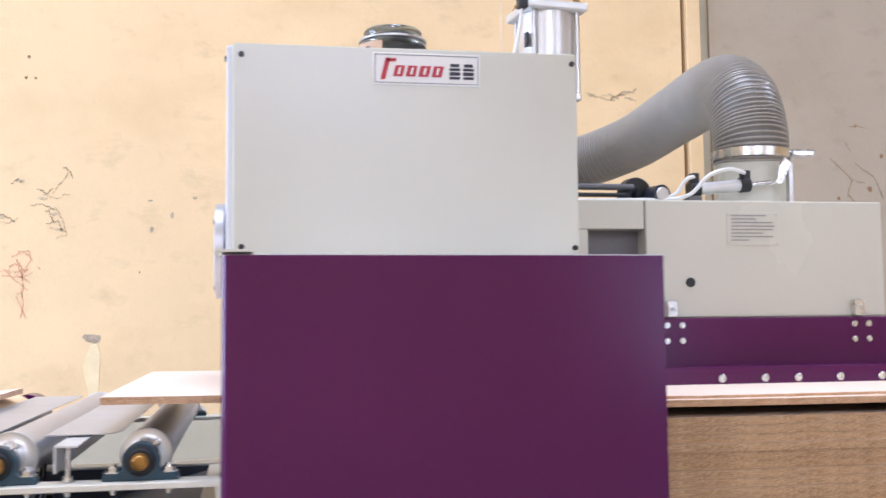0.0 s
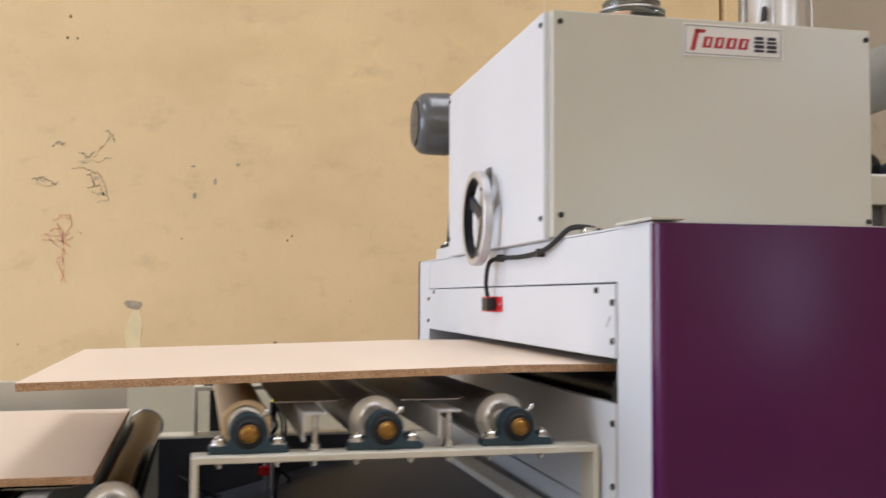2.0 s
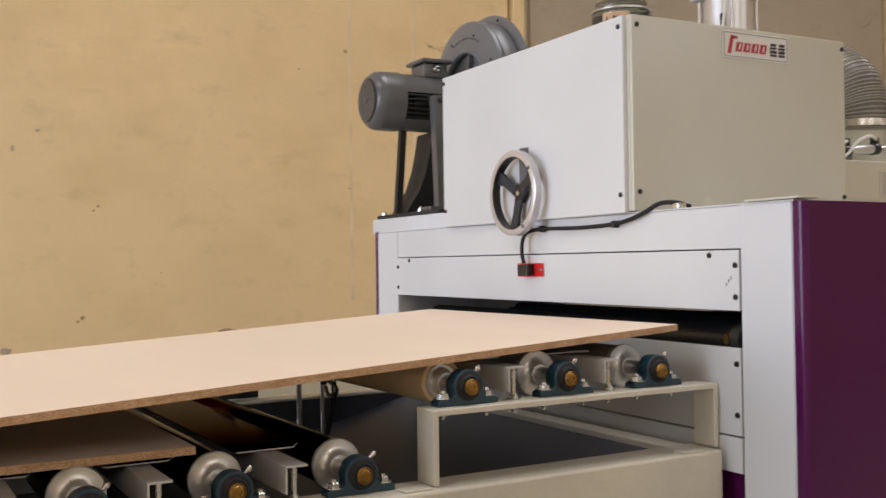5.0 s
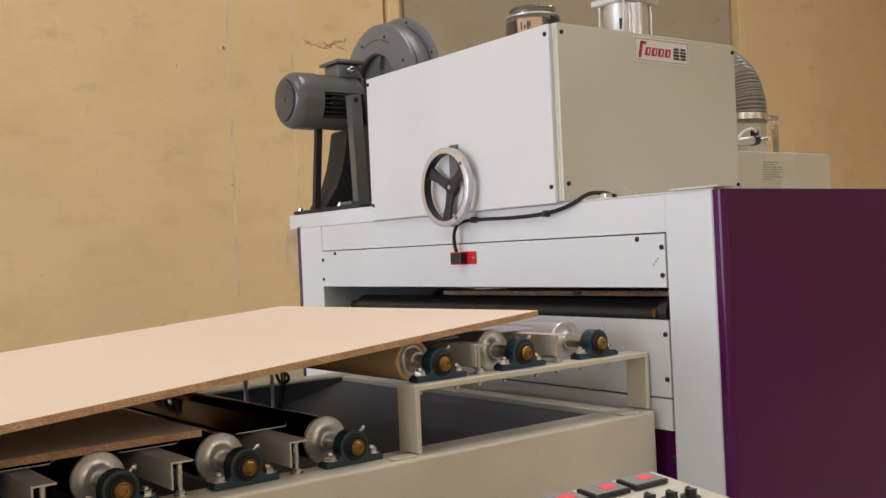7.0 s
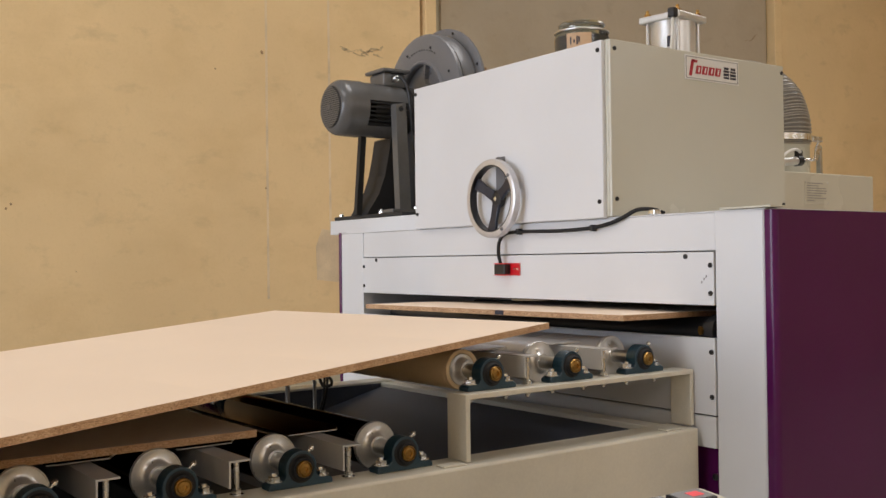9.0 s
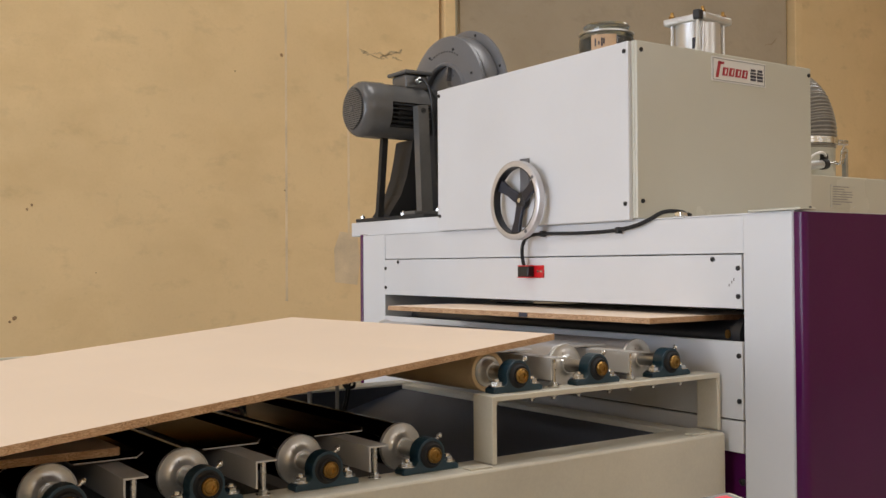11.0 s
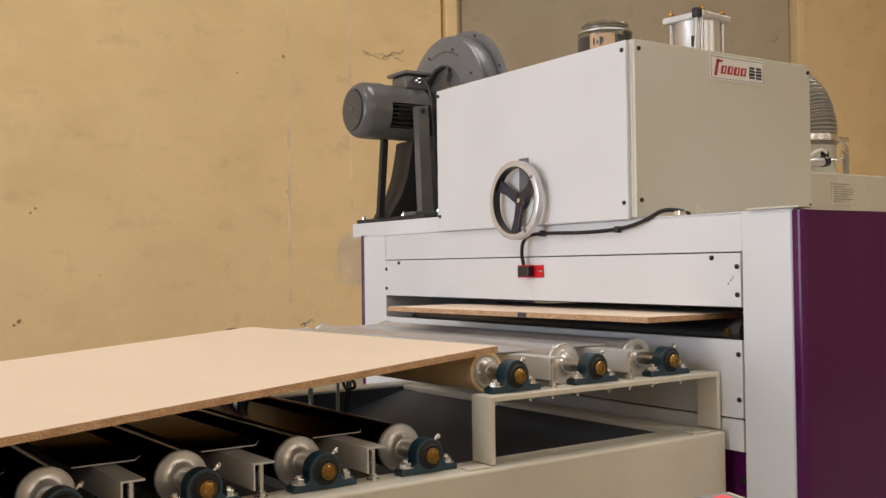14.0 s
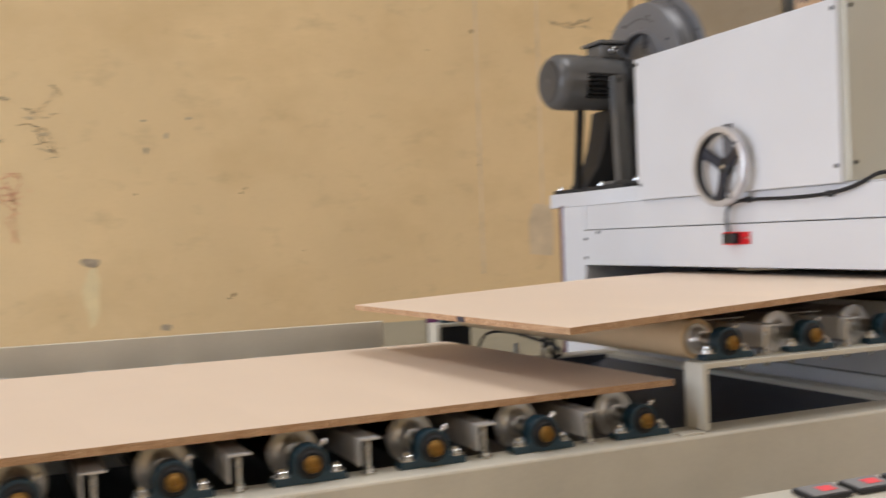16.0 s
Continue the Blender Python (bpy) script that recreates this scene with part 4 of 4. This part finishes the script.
part("air_tube", b, TUBE, aircyl, "", True)
b, _ = tube([(1.205, AY - 0.012, 1.655), (1.18, AY - 0.015, 1.645), (1.15, AY, 1.605), (1.08, AY + 0.02, 1.591), (0.82, AY + 0.02, 1.5855)], 0.0055)
part("air_tube", b, TUBE, aircyl, "", True)
pul = thing("belt_pulley", "black pulley with a guide bar on the infeed machine", "pulley")
part("disc", turned([(0, 0.052), (0.025, 0.052), (0.028, 0.02), (0.05, 0.02)], (1.095, AY + 0.10, 1.612), (0.25, -1, 0), 32), BLACK, pul, "", True)
part("hub", turned([(0, 0.027), (0.05, 0.027), (0.052, 0.02)], (1.135, AY + 0.05, 1.607), (0.25, -1, 0), 28), NAVY, pul, "", True)
part("hub_face", turned([(0, 0.020), (0.004, 0.018)], (1.147, AY - 0.0, 1.607), (0.25, -1, 0), 24), ALU, pul, "", True)
part("bar", rod((0.82, AY + 0.05, 1.632), (1.08, AY + 0.05, 1.632), 0.009), SHADE, pul, "", True)
part("bar", rod((0.82, AY + 0.03, 1.607), (1.05, AY + 0.03, 1.607), 0.006), BLACK, pul, "", True)
part("saddle", box(1.05, 1.16, AY + 0.02, AY + 0.12, 1.5785, 1.598, 0.002), SHADE, pul)

# ---------------------------------------------------------------- conveyors: slightly askew to the sander
SKEW = pose(-0.4, 0, 0) @ pose(0, 0, 0, 0, 0, 1.6) @ pose(0.4, 0, 0)
UPZ, LOZ = 1.003, 0.855
BH = 0.0365
UP_X = (-0.660, -0.414, -0.160)
LO_X = tuple(-0.898 - 0.246 * k for k in range(11))
CF = 1.425                      # line of the far bearings

ucp = [(-0.070, 0.0), (-0.070, 0.010), (-0.062, 0.0145), (-0.040, 0.0155), (-0.034, 0.022)]
for k in range(0, 13):
    a = radians(196 - k * 17.2)
    ucp.append((0.0345 * math.cos(a), BH + 0.0345 * math.sin(a)))
ucp += [(0.034, 0.022), (0.040, 0.0155), (0.062, 0.0145), (0.070, 0.010), (0.070, 0.0)]
BLOCK = mesh_of("bearing_block", prism(ucp, -0.017, 0.017, bevel=0.0022), TEAL)
RING = mesh_of("inner_ring", turned([(0, 0.0285), (0.001, 0.0285), (0.003, 0.0245), (0.009, 0.0215), (0.0095, 0.012)], (0, -0.0168, BH), (0, -1, 0), 28), SOCKET, True)
END = mesh_of("shaft_end", turned([(0, 0.0125), (0.014, 0.0125), (0.016, 0.0105), (0.0162, 0.006), (0.009, 0.0055)], (0, -0.017, BH), (0, -1, 0), 6 * 3), BRASS, True)
END_NUT = mesh_of("lock_collar", turned([(0.004, 0.0165), (0.009, 0.0165), (0.0105, 0.0155), (0.0105, 0.0142), (0.0085, 0.0135)], (0, -0.021, BH), (0, -1, 0), 24), BRASS, True)
NUT = mesh_of("bolt", hexbolt((0, 0, 0.0147), (0, 0, 1), 0.0125, 0.009, 0.005), ZINC)
NIP = mesh_of("grease_nipple", turned([(0, 0.0035), (0.008, 0.0035), (0.009, 0.006), (0.014, 0.006), (0.018, 0.003)], (0.022, 0, BH + 0.0255), (0.7, -0.15, 0.7), 12), ZINC, True)


def shared(name, me, parent, m=None):
    ob = new(name, me)
    ob.parent = parent
    if m is not None:
        ob.matrix_basis = m
    return ob


def bearing(parent, x, y, z, flip=False):
    bl = shared("bearing_block", BLOCK, parent, pose(x, y, z, 0, 0, 180 if flip else 0))
    tagged(bl, "teal cast iron bearing block")
    shared("inner_ring", RING, bl)
    shared("lock_collar", END_NUT, bl)
    tagged(shared("shaft_end", END, bl), "brass coloured shaft end")
    for s in (-0.051, 0.051):
        shared("bolt", NUT, bl, pose(s, 0, 0))
    shared("grease_nipple", NIP, bl)


SLEEVE = {m.name: mesh_of("roller", turned([(e, 0.030), (e + 0.0005, 0.0462), (e + 0.002, 0.0474), (1.198 + e, 0.0474), (1.1995 + e, 0.0462), (1.20 + e, 0.03)], (0, 0.146, 0), (0, 1, 0), 48), m, True) for m, e in ((RUBBER, -0.012), (ROLLER, 0.0), (ROLLER_M, 0.0))}
CAP = mesh_of("end_disc", turned([(0, 0.0165), (0.0, 0.0210), (0.004, 0.0222), (0.0085, 0.0250), (0.0120, 0.0295), (0.0142, 0.0355), (0.0150, 0.0430), (0.0150, 0.0480), (0.0138, 0.0488), (0.0138, 0.0504), (0.015, 0.0512), (0.0225, 0.0512), (0.0235, 0.0478), (0.030, 0.03)], (0, 0.1155, 0), (0, 1, 0), 48), CASTALU, True)
RUBBER_CAP = mesh_of("end_disc", turned([(0, 0.0165), (0.0, 0.0205), (0.006, 0.0215), (0.014, 0.0240), (0.019, 0.0270), (0.0205, 0.0300), (0.0205, 0.0355), (0.022, 0.0362), (0.030, 0.0362)], (0, 0.1155, 0), (0, 1, 0), 48), CASTALU, True)
RUBBER_END = mesh_of("rubber_end", turned([(0.0, 0.0364), (-0.0085, 0.0368), (-0.0105, 0.0385), (-0.0108, 0.0455), (-0.0095, 0.0472), (0.0, 0.0474)], (0, 0.1462, 0), (0, 1, 0), 48, None, True), RUBBER, True)
SHAFT = mesh_of("shaft", turned([(0, 0.0165), (0.10, 0.0165), (0.105, 0.0165), (1.26, 0.0165), (1.37, 0.0165)], (0, 0.0475, 0), (0, 1, 0), 24), STEEL, True)


def roller(parent, x, z, mat):
    ro = shared("roller", SLEEVE[mat.name], parent, pose(x, 0, z))
    tagged(ro, "tan rubber covered roller" if mat is RUBBER else "polished steel roller")
    cap = RUBBER_CAP if mat is RUBBER else CAP
    e = 0.012 if mat is RUBBER else 0.0
    for m in (pose(0, -e, 0), pose(0, 1.492 - e, 0, 0, 0, 180)):
        shared("end_disc", cap, ro, m)
        if mat is RUBBER:
            shared("rubber_end", RUBBER_END, ro, m)
    shared("shaft", SHAFT, ro)


# cross rail: an aluminium channel on a stud, with a thin steel sheet on it
b = box(-0.029, 0.014, 0.012, 1.40, 0.033, 0.0365)
b = box(-0.029, -0.0255, 0.012, 1.39, -0.014, 0.0328, bm=b)
RAIL = mesh_of("cross_rail", b, DULL)
b = prism([(-0.070, 0.165), (0.046, 0.165), (0.070, 0.205), (0.070, 1.37), (-0.070, 1.37)], 0.0405, 0.0425, "xy")
b = box(-0.020, 0.020, 0.25, 1.36, 0.0368, 0.0403, bm=b)
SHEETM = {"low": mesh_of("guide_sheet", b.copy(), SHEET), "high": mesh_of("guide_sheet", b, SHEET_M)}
b = rod((-0.006, 0.03, -0.033), (-0.006, 0.03, 0.032), 0.0055)
b = hexbolt((-0.006, 0.03, -0.0315), (0, 0, 1), 0.0095, 0.009, 0, True, b)
STUD = mesh_of("stud", b, ZINC)
LIP = mesh_of("sheet_lip", prism([(-0.070, 0.1640), (0.0463, 0.1640), (0.071, 0.2047), (0.0702, 0.2053), (0.0458, 0.1650), (-0.070, 0.1650)], 0.0404, 0.0427, "xy"), DULL)
UNDER = mesh_of("under_nut", hexbolt((0, 0.066, -0.0445), (0, 0, -1), 0.0085, 0.007, 0.006, True), ZINC)


def rail(parent, x, z, sheet):
    r = shared("cross_rail", RAIL, parent, pose(x, 0, z))
    tagged(r, "aluminium cross rail with a thin steel sheet")
    shared("guide_sheet", SHEETM[sheet], r)
    tagged(shared("sheet_lip", LIP, r), "bright cut edge of the sheet")
    shared("stud", STUD, r)
    return r


upper = thing("upper_roller_conveyor", "short raised roller conveyor on bent flat steel stands", "conveyor", SKEW)
SZ = UPZ - BH
for y0, y1 in ((-0.016, 0.052), (CF - 0.05, CF + 0.03)):
    b = prism([(-0.759, 0.8205), (-0.7465, 0.8205), (-0.7465, SZ - 0.012), (-0.0205, SZ - 0.012), (-0.0205, 0.8205), (-0.008, 0.8205), (-0.008, SZ), (-0.759, SZ)], y0, y1, bevel=0.002)
    part("stand", b, FRAME, upper, "beige painted bent flat bar stand")
for k, x in enumerate(UP_X):
    bearing(upper, x, 0.03, SZ)
    bearing(upper, x, CF - 0.01, SZ, True)
    roller(upper, x, UPZ, RUBBER if k == 0 else ROLLER_M)
for x in (-0.536, -0.286):
    r = rail(upper, x, UPZ - 0.004, "high")
    shared("under_nut", UNDER, r, pose(-0.006, -0.036, 0))
for x in UP_X:
    for s in (-0.051, 0.051):
        shared("under_nut", UNDER, upper, pose(x + s, -0.036, SZ + 0.0325))

# drive guard at the far end of the rubber roller
arch = [(-0.058, 0.0)] + [(0.058 * math.cos(radians(180 - 15 * k)), 0.058 * math.sin(radians(180 - 15 * k))) for k in range(1, 12)] + [(0.058, 0.0)]
guard = thing("drive_guard", "purple rounded chain guard with a dark open underside", "guard", SKEW @ pose(UP_X[0] + 0.005, CF + 0.055, SZ - 0.012))
b = prism([(x, z + 0.03) for x, z in arch] + [(0.058, -0.0), (-0.058, -0.0)], 0.0, 0.10, bevel=0.003)
part("shell", b, PURPLE, guard)
part("guard_box", box(-0.055, 0.075, 0.002, 0.10, -0.145, -0.001, 0.003), DARK, guard, "dark guard box")
part("opening", turned([(0, 0.044), (0.002, 0.043)], (0, 0.0005, 0.032), (0, -1, 0), 28), BLACK, guard)

# ---------------------------------------------------------------- lower conveyor
BT = LOZ - BH
X0L, X1L = -3.55, -0.020
lower = thing("lower_roller_conveyor", "long low roller conveyor with a beige box frame", "conveyor", SKEW)
part("near_beam", box(X0L, X1L, -0.040, 0.066, 0.56, BT, 0.006), FRAME, lower, "beige painted steel side beam")
part("far_beam", box(X0L, X1L, CF - 0.05, CF + 0.045, 0.56, BT, 0.006), FRAME, lower)
part("end_beam", box(X1L - 0.06, X1L - 0.001, 0.054, CF - 0.052, 0.60, BT - 0.004, 0.004), FRAME, lower)
# pan colour blackened for the shade below the rollers
part("pan", box(X0L + 0.05, X1L - 0.062, 0.054, CF - 0.052, 0.60, 0.612), DARK, lower, "sheet pan, blackened for the shade below the rollers")
part("pan_slope", prism([(-0.80, 0.613), (-0.076, 0.613), (-0.076, 0.800)], 0.068, CF - 0.056), PAN, lower, "blue grey sheet chute")
# the far beam's inner face lies in shade; this dark sheet imitates it
part("far_shade_sheet", box(-0.86, -0.076, CF - 0.0545, CF - 0.0505, 0.614, BT - 0.008), PAN, lower, "dark sheet added for the shade on the far beam")
for x in (X0L + 0.10, -1.9, -0.25):
    for y in (0.002, CF - 0.002):
        part("leg", box(x - 0.03, x + 0.03, y - 0.03, y + 0.03, 0.0, 0.5595, 0.003), FRAME, lower)
for x in (-0.80, -0.10):
    part("weld_tab", box(x - 0.03, x + 0.03, -0.030, 0.0, BT + 0.0003, BT + 0.0045, 0.0015), FRAME, lower)
part("guard_plate", box(X0L, -0.955, CF - 0.045, CF - 0.025, BT + 0.0005, 0.990, 0.002), FRAME, lower, "beige side guard plate")
for x in LO_X:
    bearing(lower, x, 0.03, BT)
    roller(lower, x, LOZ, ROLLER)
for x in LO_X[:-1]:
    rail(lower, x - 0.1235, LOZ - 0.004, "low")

# cable loops and a red sensor below the upper conveyor
loom = thing("cable_loom", "black cables with a loop below the rubber roller", "cable", SKEW)
b, _ = tube([(-0.61, 1.38, 0.86), (-0.60, 1.32, 0.925), (-0.58, 1.20, 0.94), (-0.56, 1.05, 0.925), (-0.55, 0.98, 0.915), (-0.54, 0.94, 0.90), (-0.55, 0.92, 0.885), (-0.56, 0.95, 0.88), (-0.555, 0.98, 0.90)], 0.005)
part("cable", b, BLACK, loom, "", True)
eye = thing("photo_sensor", "red photoelectric sensor on a steel rod", "sensor", SKEW)
part("rod", rod((-0.55, 1.20, 0.613), (-0.55, 1.20, 0.90), 0.008), STEEL, eye, "", True)
part("sensor_head", box(-0.572, -0.532, 1.165, 1.19, 0.725, 0.752, 0.006), RED, eye, "red sensor head")
part("sensor_back", box(-0.575, -0.525, 1.21, 1.23, 0.715, 0.765, 0.004), BLACK, eye)
b, _ = tube([(-0.53, 1.20, 0.75), (-0.48, 1.22, 0.70), (-0.55, 1.25, 0.66), (-0.67, 1.3, 0.64), (-0.80, 1.35, 0.70)], 0.006)
part("cable", b, BLACK, eye, "", True)

gap_sensor = thing("board_sensor", "small black sensor with a lit yellow lamp between the rollers", "sensor", SKEW @ pose(-0.545, 1.03, 0))
part("bracket_rod", rod((0, 0, 0.613), (0, 0, 0.925), 0.006), STEEL, gap_sensor, "", True)
part("sensor_body", turned([(0, 0.008), (0.004, 0.0095), (0.050, 0.0095), (0.054, 0.007)], (0, -0.012, 0.90), (0, 0, 1), 16), BLACK, gap_sensor, "black threaded sensor body", True)
part("indicator", turned([(0, 0.006), (0.005, 0.005)], (0, -0.012, 0.9545), (0, 0, 1), 12), SENSOR_GLOW, gap_sensor, "lit yellow lamp", True)
for k, dx in enumerate((0.012, 0.022)):
    b, _ = tube([(0.002, -0.014, 0.945), (dx, -0.02, 0.93), (dx + 0.012, -0.02, 0.89), (dx + 0.008, -0.01, 0.82), (dx - 0.01, 0.02, 0.70), (dx, 0.06, 0.64)], 0.004)
    part("cable", b, BLACK, gap_sensor, "", True)

# ---------------------------------------------------------------- control desk
desk = thing("control_desk", "beige control desk with red digital meters and black knobs", "control panel", pose(-0.805, -0.396, 0.790, 6.0, 0, 0))
part("desk_top", box(-0.42, 0.363, -0.36, 0.0, -0.05, 0.0, 0.006), FRAME, desk)
part("pedestal", box(-0.30, 0.25, -0.27, -0.05, -0.762, -0.051, 0.004), FRAME, desk)
for k in range(4):
    mx = -0.032 + k * 0.104
    mt = part("meter", box(mx - 0.045, mx + 0.045, -0.078, -0.024, 0.0005, 0.010, 0.002), BLACK, desk, "black framed digital meter")
    part("meter_window", box(mx - 0.040, mx + 0.040, -0.074, -0.028, 0.0105, 0.0115), INK_GREY, mt)
    part("display", box(mx - 0.008, mx + 0.024, -0.062, -0.040, 0.0118, 0.0125), DISPLAY, mt, "lit red digits")
for kx, ky in ((0.295, -0.157), (0.250, -0.150), (0.206, -0.137), (0.150, -0.152), (0.095, -0.140), (0.040, -0.152)):
    kn = part("knob", turned([(0, 0.019), (0.003, 0.019), (0.0035, 0.0115), (0.018, 0.011), (0.020, 0.008)], (kx, ky, 0.0005), (0, 0, 1), 20), BLACK, desk, "black turning knob", True)
    part("pointer", box(kx - 0.002, kx + 0.002, ky - 0.011, ky + 0.002, 0.0208, 0.0222), PLATE, kn)

# ---------------------------------------------------------------- boards
BL, BW, BTH = 2.44, 1.12, 0.0145
NSEG = 8
SEG = BL / NSEG


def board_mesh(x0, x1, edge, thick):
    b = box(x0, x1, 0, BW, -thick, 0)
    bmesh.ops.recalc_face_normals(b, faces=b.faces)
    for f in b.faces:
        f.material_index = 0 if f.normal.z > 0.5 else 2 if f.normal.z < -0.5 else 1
    me = bpy.data.meshes.new("panel")
    b.to_mesh(me)
    b.free()
    me.materials.append(FACE)
    me.materials.append(edge)
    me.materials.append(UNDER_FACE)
    return me


stack_me = board_mesh(0, BL, STACK_EDGE, 0.018)
rs = random.Random(11)
for k in range(26):
    ob = new("particle_board", stack_me)
    ob.matrix_world = pose(0.855 + rs.uniform(-0.004, 0.004), 0.05 + rs.uniform(-0.004, 0.004), 1.053 - 0.0184 * k, 0, 0, rs.uniform(-0.06, 0.06))
    tagged(ob, "raw particle board lying in a stack beside the sander", "board", "boards in the stack")
solid("stack_table", box(0.9, 3.25, 0.12, 1.1, 0.0, 1.053 - 0.0184 * 26 + 0.0004, 0.01), SHADE, "dark grey lift table under the board stack", "table")

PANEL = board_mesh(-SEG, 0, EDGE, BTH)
boards = []
for lab in ("sanded particle board lying on the low rollers", "sanded particle board sloping from the sander down to low rollers", "sanded particle board coming out of the slot"):
    bd = thing("particle_board", lab, "board", None, "boards on the line")
    segs = []
    for k in range(NSEG):
        ob = new("panel", PANEL)
        ob.parent = bd
        segs.append(ob)
    boards.append((bd, segs))
ink = part("ink_stamp", box(-0.0015, 0.0, 0.44, 0.475, -0.0135, -0.001), INK, boards[2][1][-1], "dark ink stamp")
ink.location.x = -SEG - 0.0003


def between(keys, t):
    """A value glided smoothly through the keys (t, v)."""
    if t <= keys[0][0]:
        return keys[0][1]
    for (t0, v0), (t1, v1) in zip(keys, keys[1:]):
        if t <= t1:
            return v0 + (v1 - v0) * (t - t0) / (t1 - t0)
    return keys[-1][1]


LOW0, LOW1 = LOZ + 0.0478 + BTH, LOZ + 0.0478 + 2 * BTH


def bend(x, slope, pivot, level, low):
    """Height of a board's top at x: straight in the sander, sloping down beyond it, lying on what is below."""
    if x > 0:
        z = pivot + (level - pivot) * min(1.0, x / 0.9)
    else:
        z = pivot + slope * x
    return max(z, low + 0.001)


def board_rows(end, slope, pivot, level, drop, low, yaw, times, side=((0, 0.05), (16, 0.05))):
    """Rows for a board and its panels; end: its right end by time; drop: how far it has fallen."""
    main, local = [], [[] for _ in range(NSEG)]
    for t in times:
        xe, s, pv, dr = between(end, t), between(slope, t), between(pivot, t), between(drop, t)
        ya = between(yaw, t)
        lo = between(low, t)
        nodes = []
        for k in range(NSEG + 1):
            x = xe - SEG * k
            z = bend(x, s, pv, level, lo)
            nodes.append(Vector((x, 0, z + (lo - z) * dr)))
        base = pose(xe, between(side, t) + max(0.0, xe) * math.tan(radians(ya)), nodes[0].z, 0, 0, ya)
        main.append((t, base))
        p = Vector((0, 0, 0))
        for k in range(NSEG):
            a = math.atan2(nodes[k].z - nodes[k + 1].z, SEG)
            local[k].append((t, pose(p.x, p.y, p.z, 0, -math.degrees(a), 0)))
            p = p + Vector((-SEG * math.cos(a), 0, -SEG * math.sin(a)))
    return main, local


def motions():
    times = [i * 0.25 for i in range(65)]
    fine = sorted(set(times + [14.3 + 0.05 * i for i in range(10)] + [0.5 + 0.05 * i for i in range(8)]))
    # the board that fell first
    spec0 = dict(end=[(0, -0.60), (0.45, -0.64), (0.6, -0.70), (0.75, -0.77), (1.0, -0.80), (1.5, -0.865), (2, -0.935), (2.5, -1.03), (3, -1.10), (3.5, -1.18), (9.3, -1.18), (10.0, -1.30), (11.2, -1.55), (11.4, -1.59), (11.8, -1.673), (12.3, -1.745), (12.8, -1.755), (16, -1.755)],
                 slope=[(0, 0.10), (16, 0.10)], pivot=[(0, 1.140), (16, 1.140)], level=1.118, drop=[(0, 0), (0.55, 0), (0.65, 0.4), (0.75, 1), (16, 1)],
                 low=[(0, LOW0), (16, LOW0)], yaw=[(0, 2.0), (16, 2.0)], side=((0, 0.05), (0.6, 0.07), (1.0, 0.12), (11.2, 0.12), (12.8, 0.07), (16, 0.07)))
    spec1 = dict(end=[(0, 2.200), (0.45, 2.195), (0.7, 2.085), (1, 1.930), (1.5, 1.660), (2, 1.385), (2.5, 1.115), (3, 0.85), (3.5, 0.58), (4, 0.31), (4.5, 0.055), (4.8, -0.04), (5, -0.077), (5.5, -0.16), (6.2, -0.26), (7.3, -0.36),
                      (7.5, -0.375), (8.2, -0.42), (9, -0.453), (10.5, -0.51), (12.5, -0.548), (13, -0.566), (13.5, -0.615), (14, -0.680), (14.2, -0.700), (14.35, -0.722), (14.45, -0.745), (14.55, -0.770), (14.65, -0.782), (16, -0.782)],
                 slope=[(0, 0), (1.3, 0), (1.5, 0.004), (2, 0.024), (2.5, 0.054), (3, 0.094), (3.5, 0.086), (4, 0.081), (4.5, 0.066), (5, 0.057), (7.4, 0.072), (8, 0.075), (8.5, 0.079), (9, 0.081), (11, 0.088), (11.4, 0.087), (11.75, 0.062), (12.2, 0.066), (12.6, 0.063), (13.3, 0.075), (14.2, 0.072), (14.4, 0.072), (16, 0.07)],
                 pivot=[(0, 1.122), (2, 1.120), (3, 1.125), (3.8, 1.125), (5, 1.106), (7.3, 1.122), (9, 1.142), (12.5, 1.126), (13.3, 1.123), (14, 1.117), (14.4, 1.116), (16, 1.116)],
                 level=1.096, drop=[(0, 0), (14.38, 0), (14.45, 0.2), (14.52, 0.6), (14.6, 1), (16, 1)], low=[(0, LOW1), (14.3, LOW1), (14.6, 0.927), (16, 0.927)],
                 yaw=[(0, 1.6), (4, 2.0), (5, 3.1), (7.3, 7.2), (8, 8.8), (9, 10.0), (10, 9.0), (11.3, 6.9), (12.5, 6.5), (14.3, 6.2), (14.6, 3.5), (16, 3.5)])
    spec2 = dict(end=[(0, 0.86 + BL), (5.6, 0.86 + BL), (6.0, 0.76 + BL), (7.3, 0.14 + BL), (7.5, 0.053 + BL), (8, -0.150 + BL), (8.3, -0.215 + BL), (8.6, -0.231 + BL), (14.2, -0.236 + BL), (14.35, -0.27 + BL),
                      (14.5, -0.34 + BL), (15, -0.595 + BL), (15.5, -0.85 + BL), (16, -1.103 + BL)],
                 slope=[(0, 0), (14.8, 0.0), (15.5, 0.010), (16, 0.042)], pivot=[(0, 1.114), (16, 1.114)], level=1.0895, drop=[(0, 0), (16, 0)], low=[(0, LOW0), (16, LOW0)], yaw=[(0, 0.0), (5.6, 0.0), (7.3, 4.6), (16, 4.6)])
    for (bd, segs), spec in zip(boards, (spec0, spec1, spec2)):
        main, local = board_rows(times=fine, **spec)
        walk(bd, main)
        for ob, rows in zip(segs, local):
            walk(ob, rows)


motions()
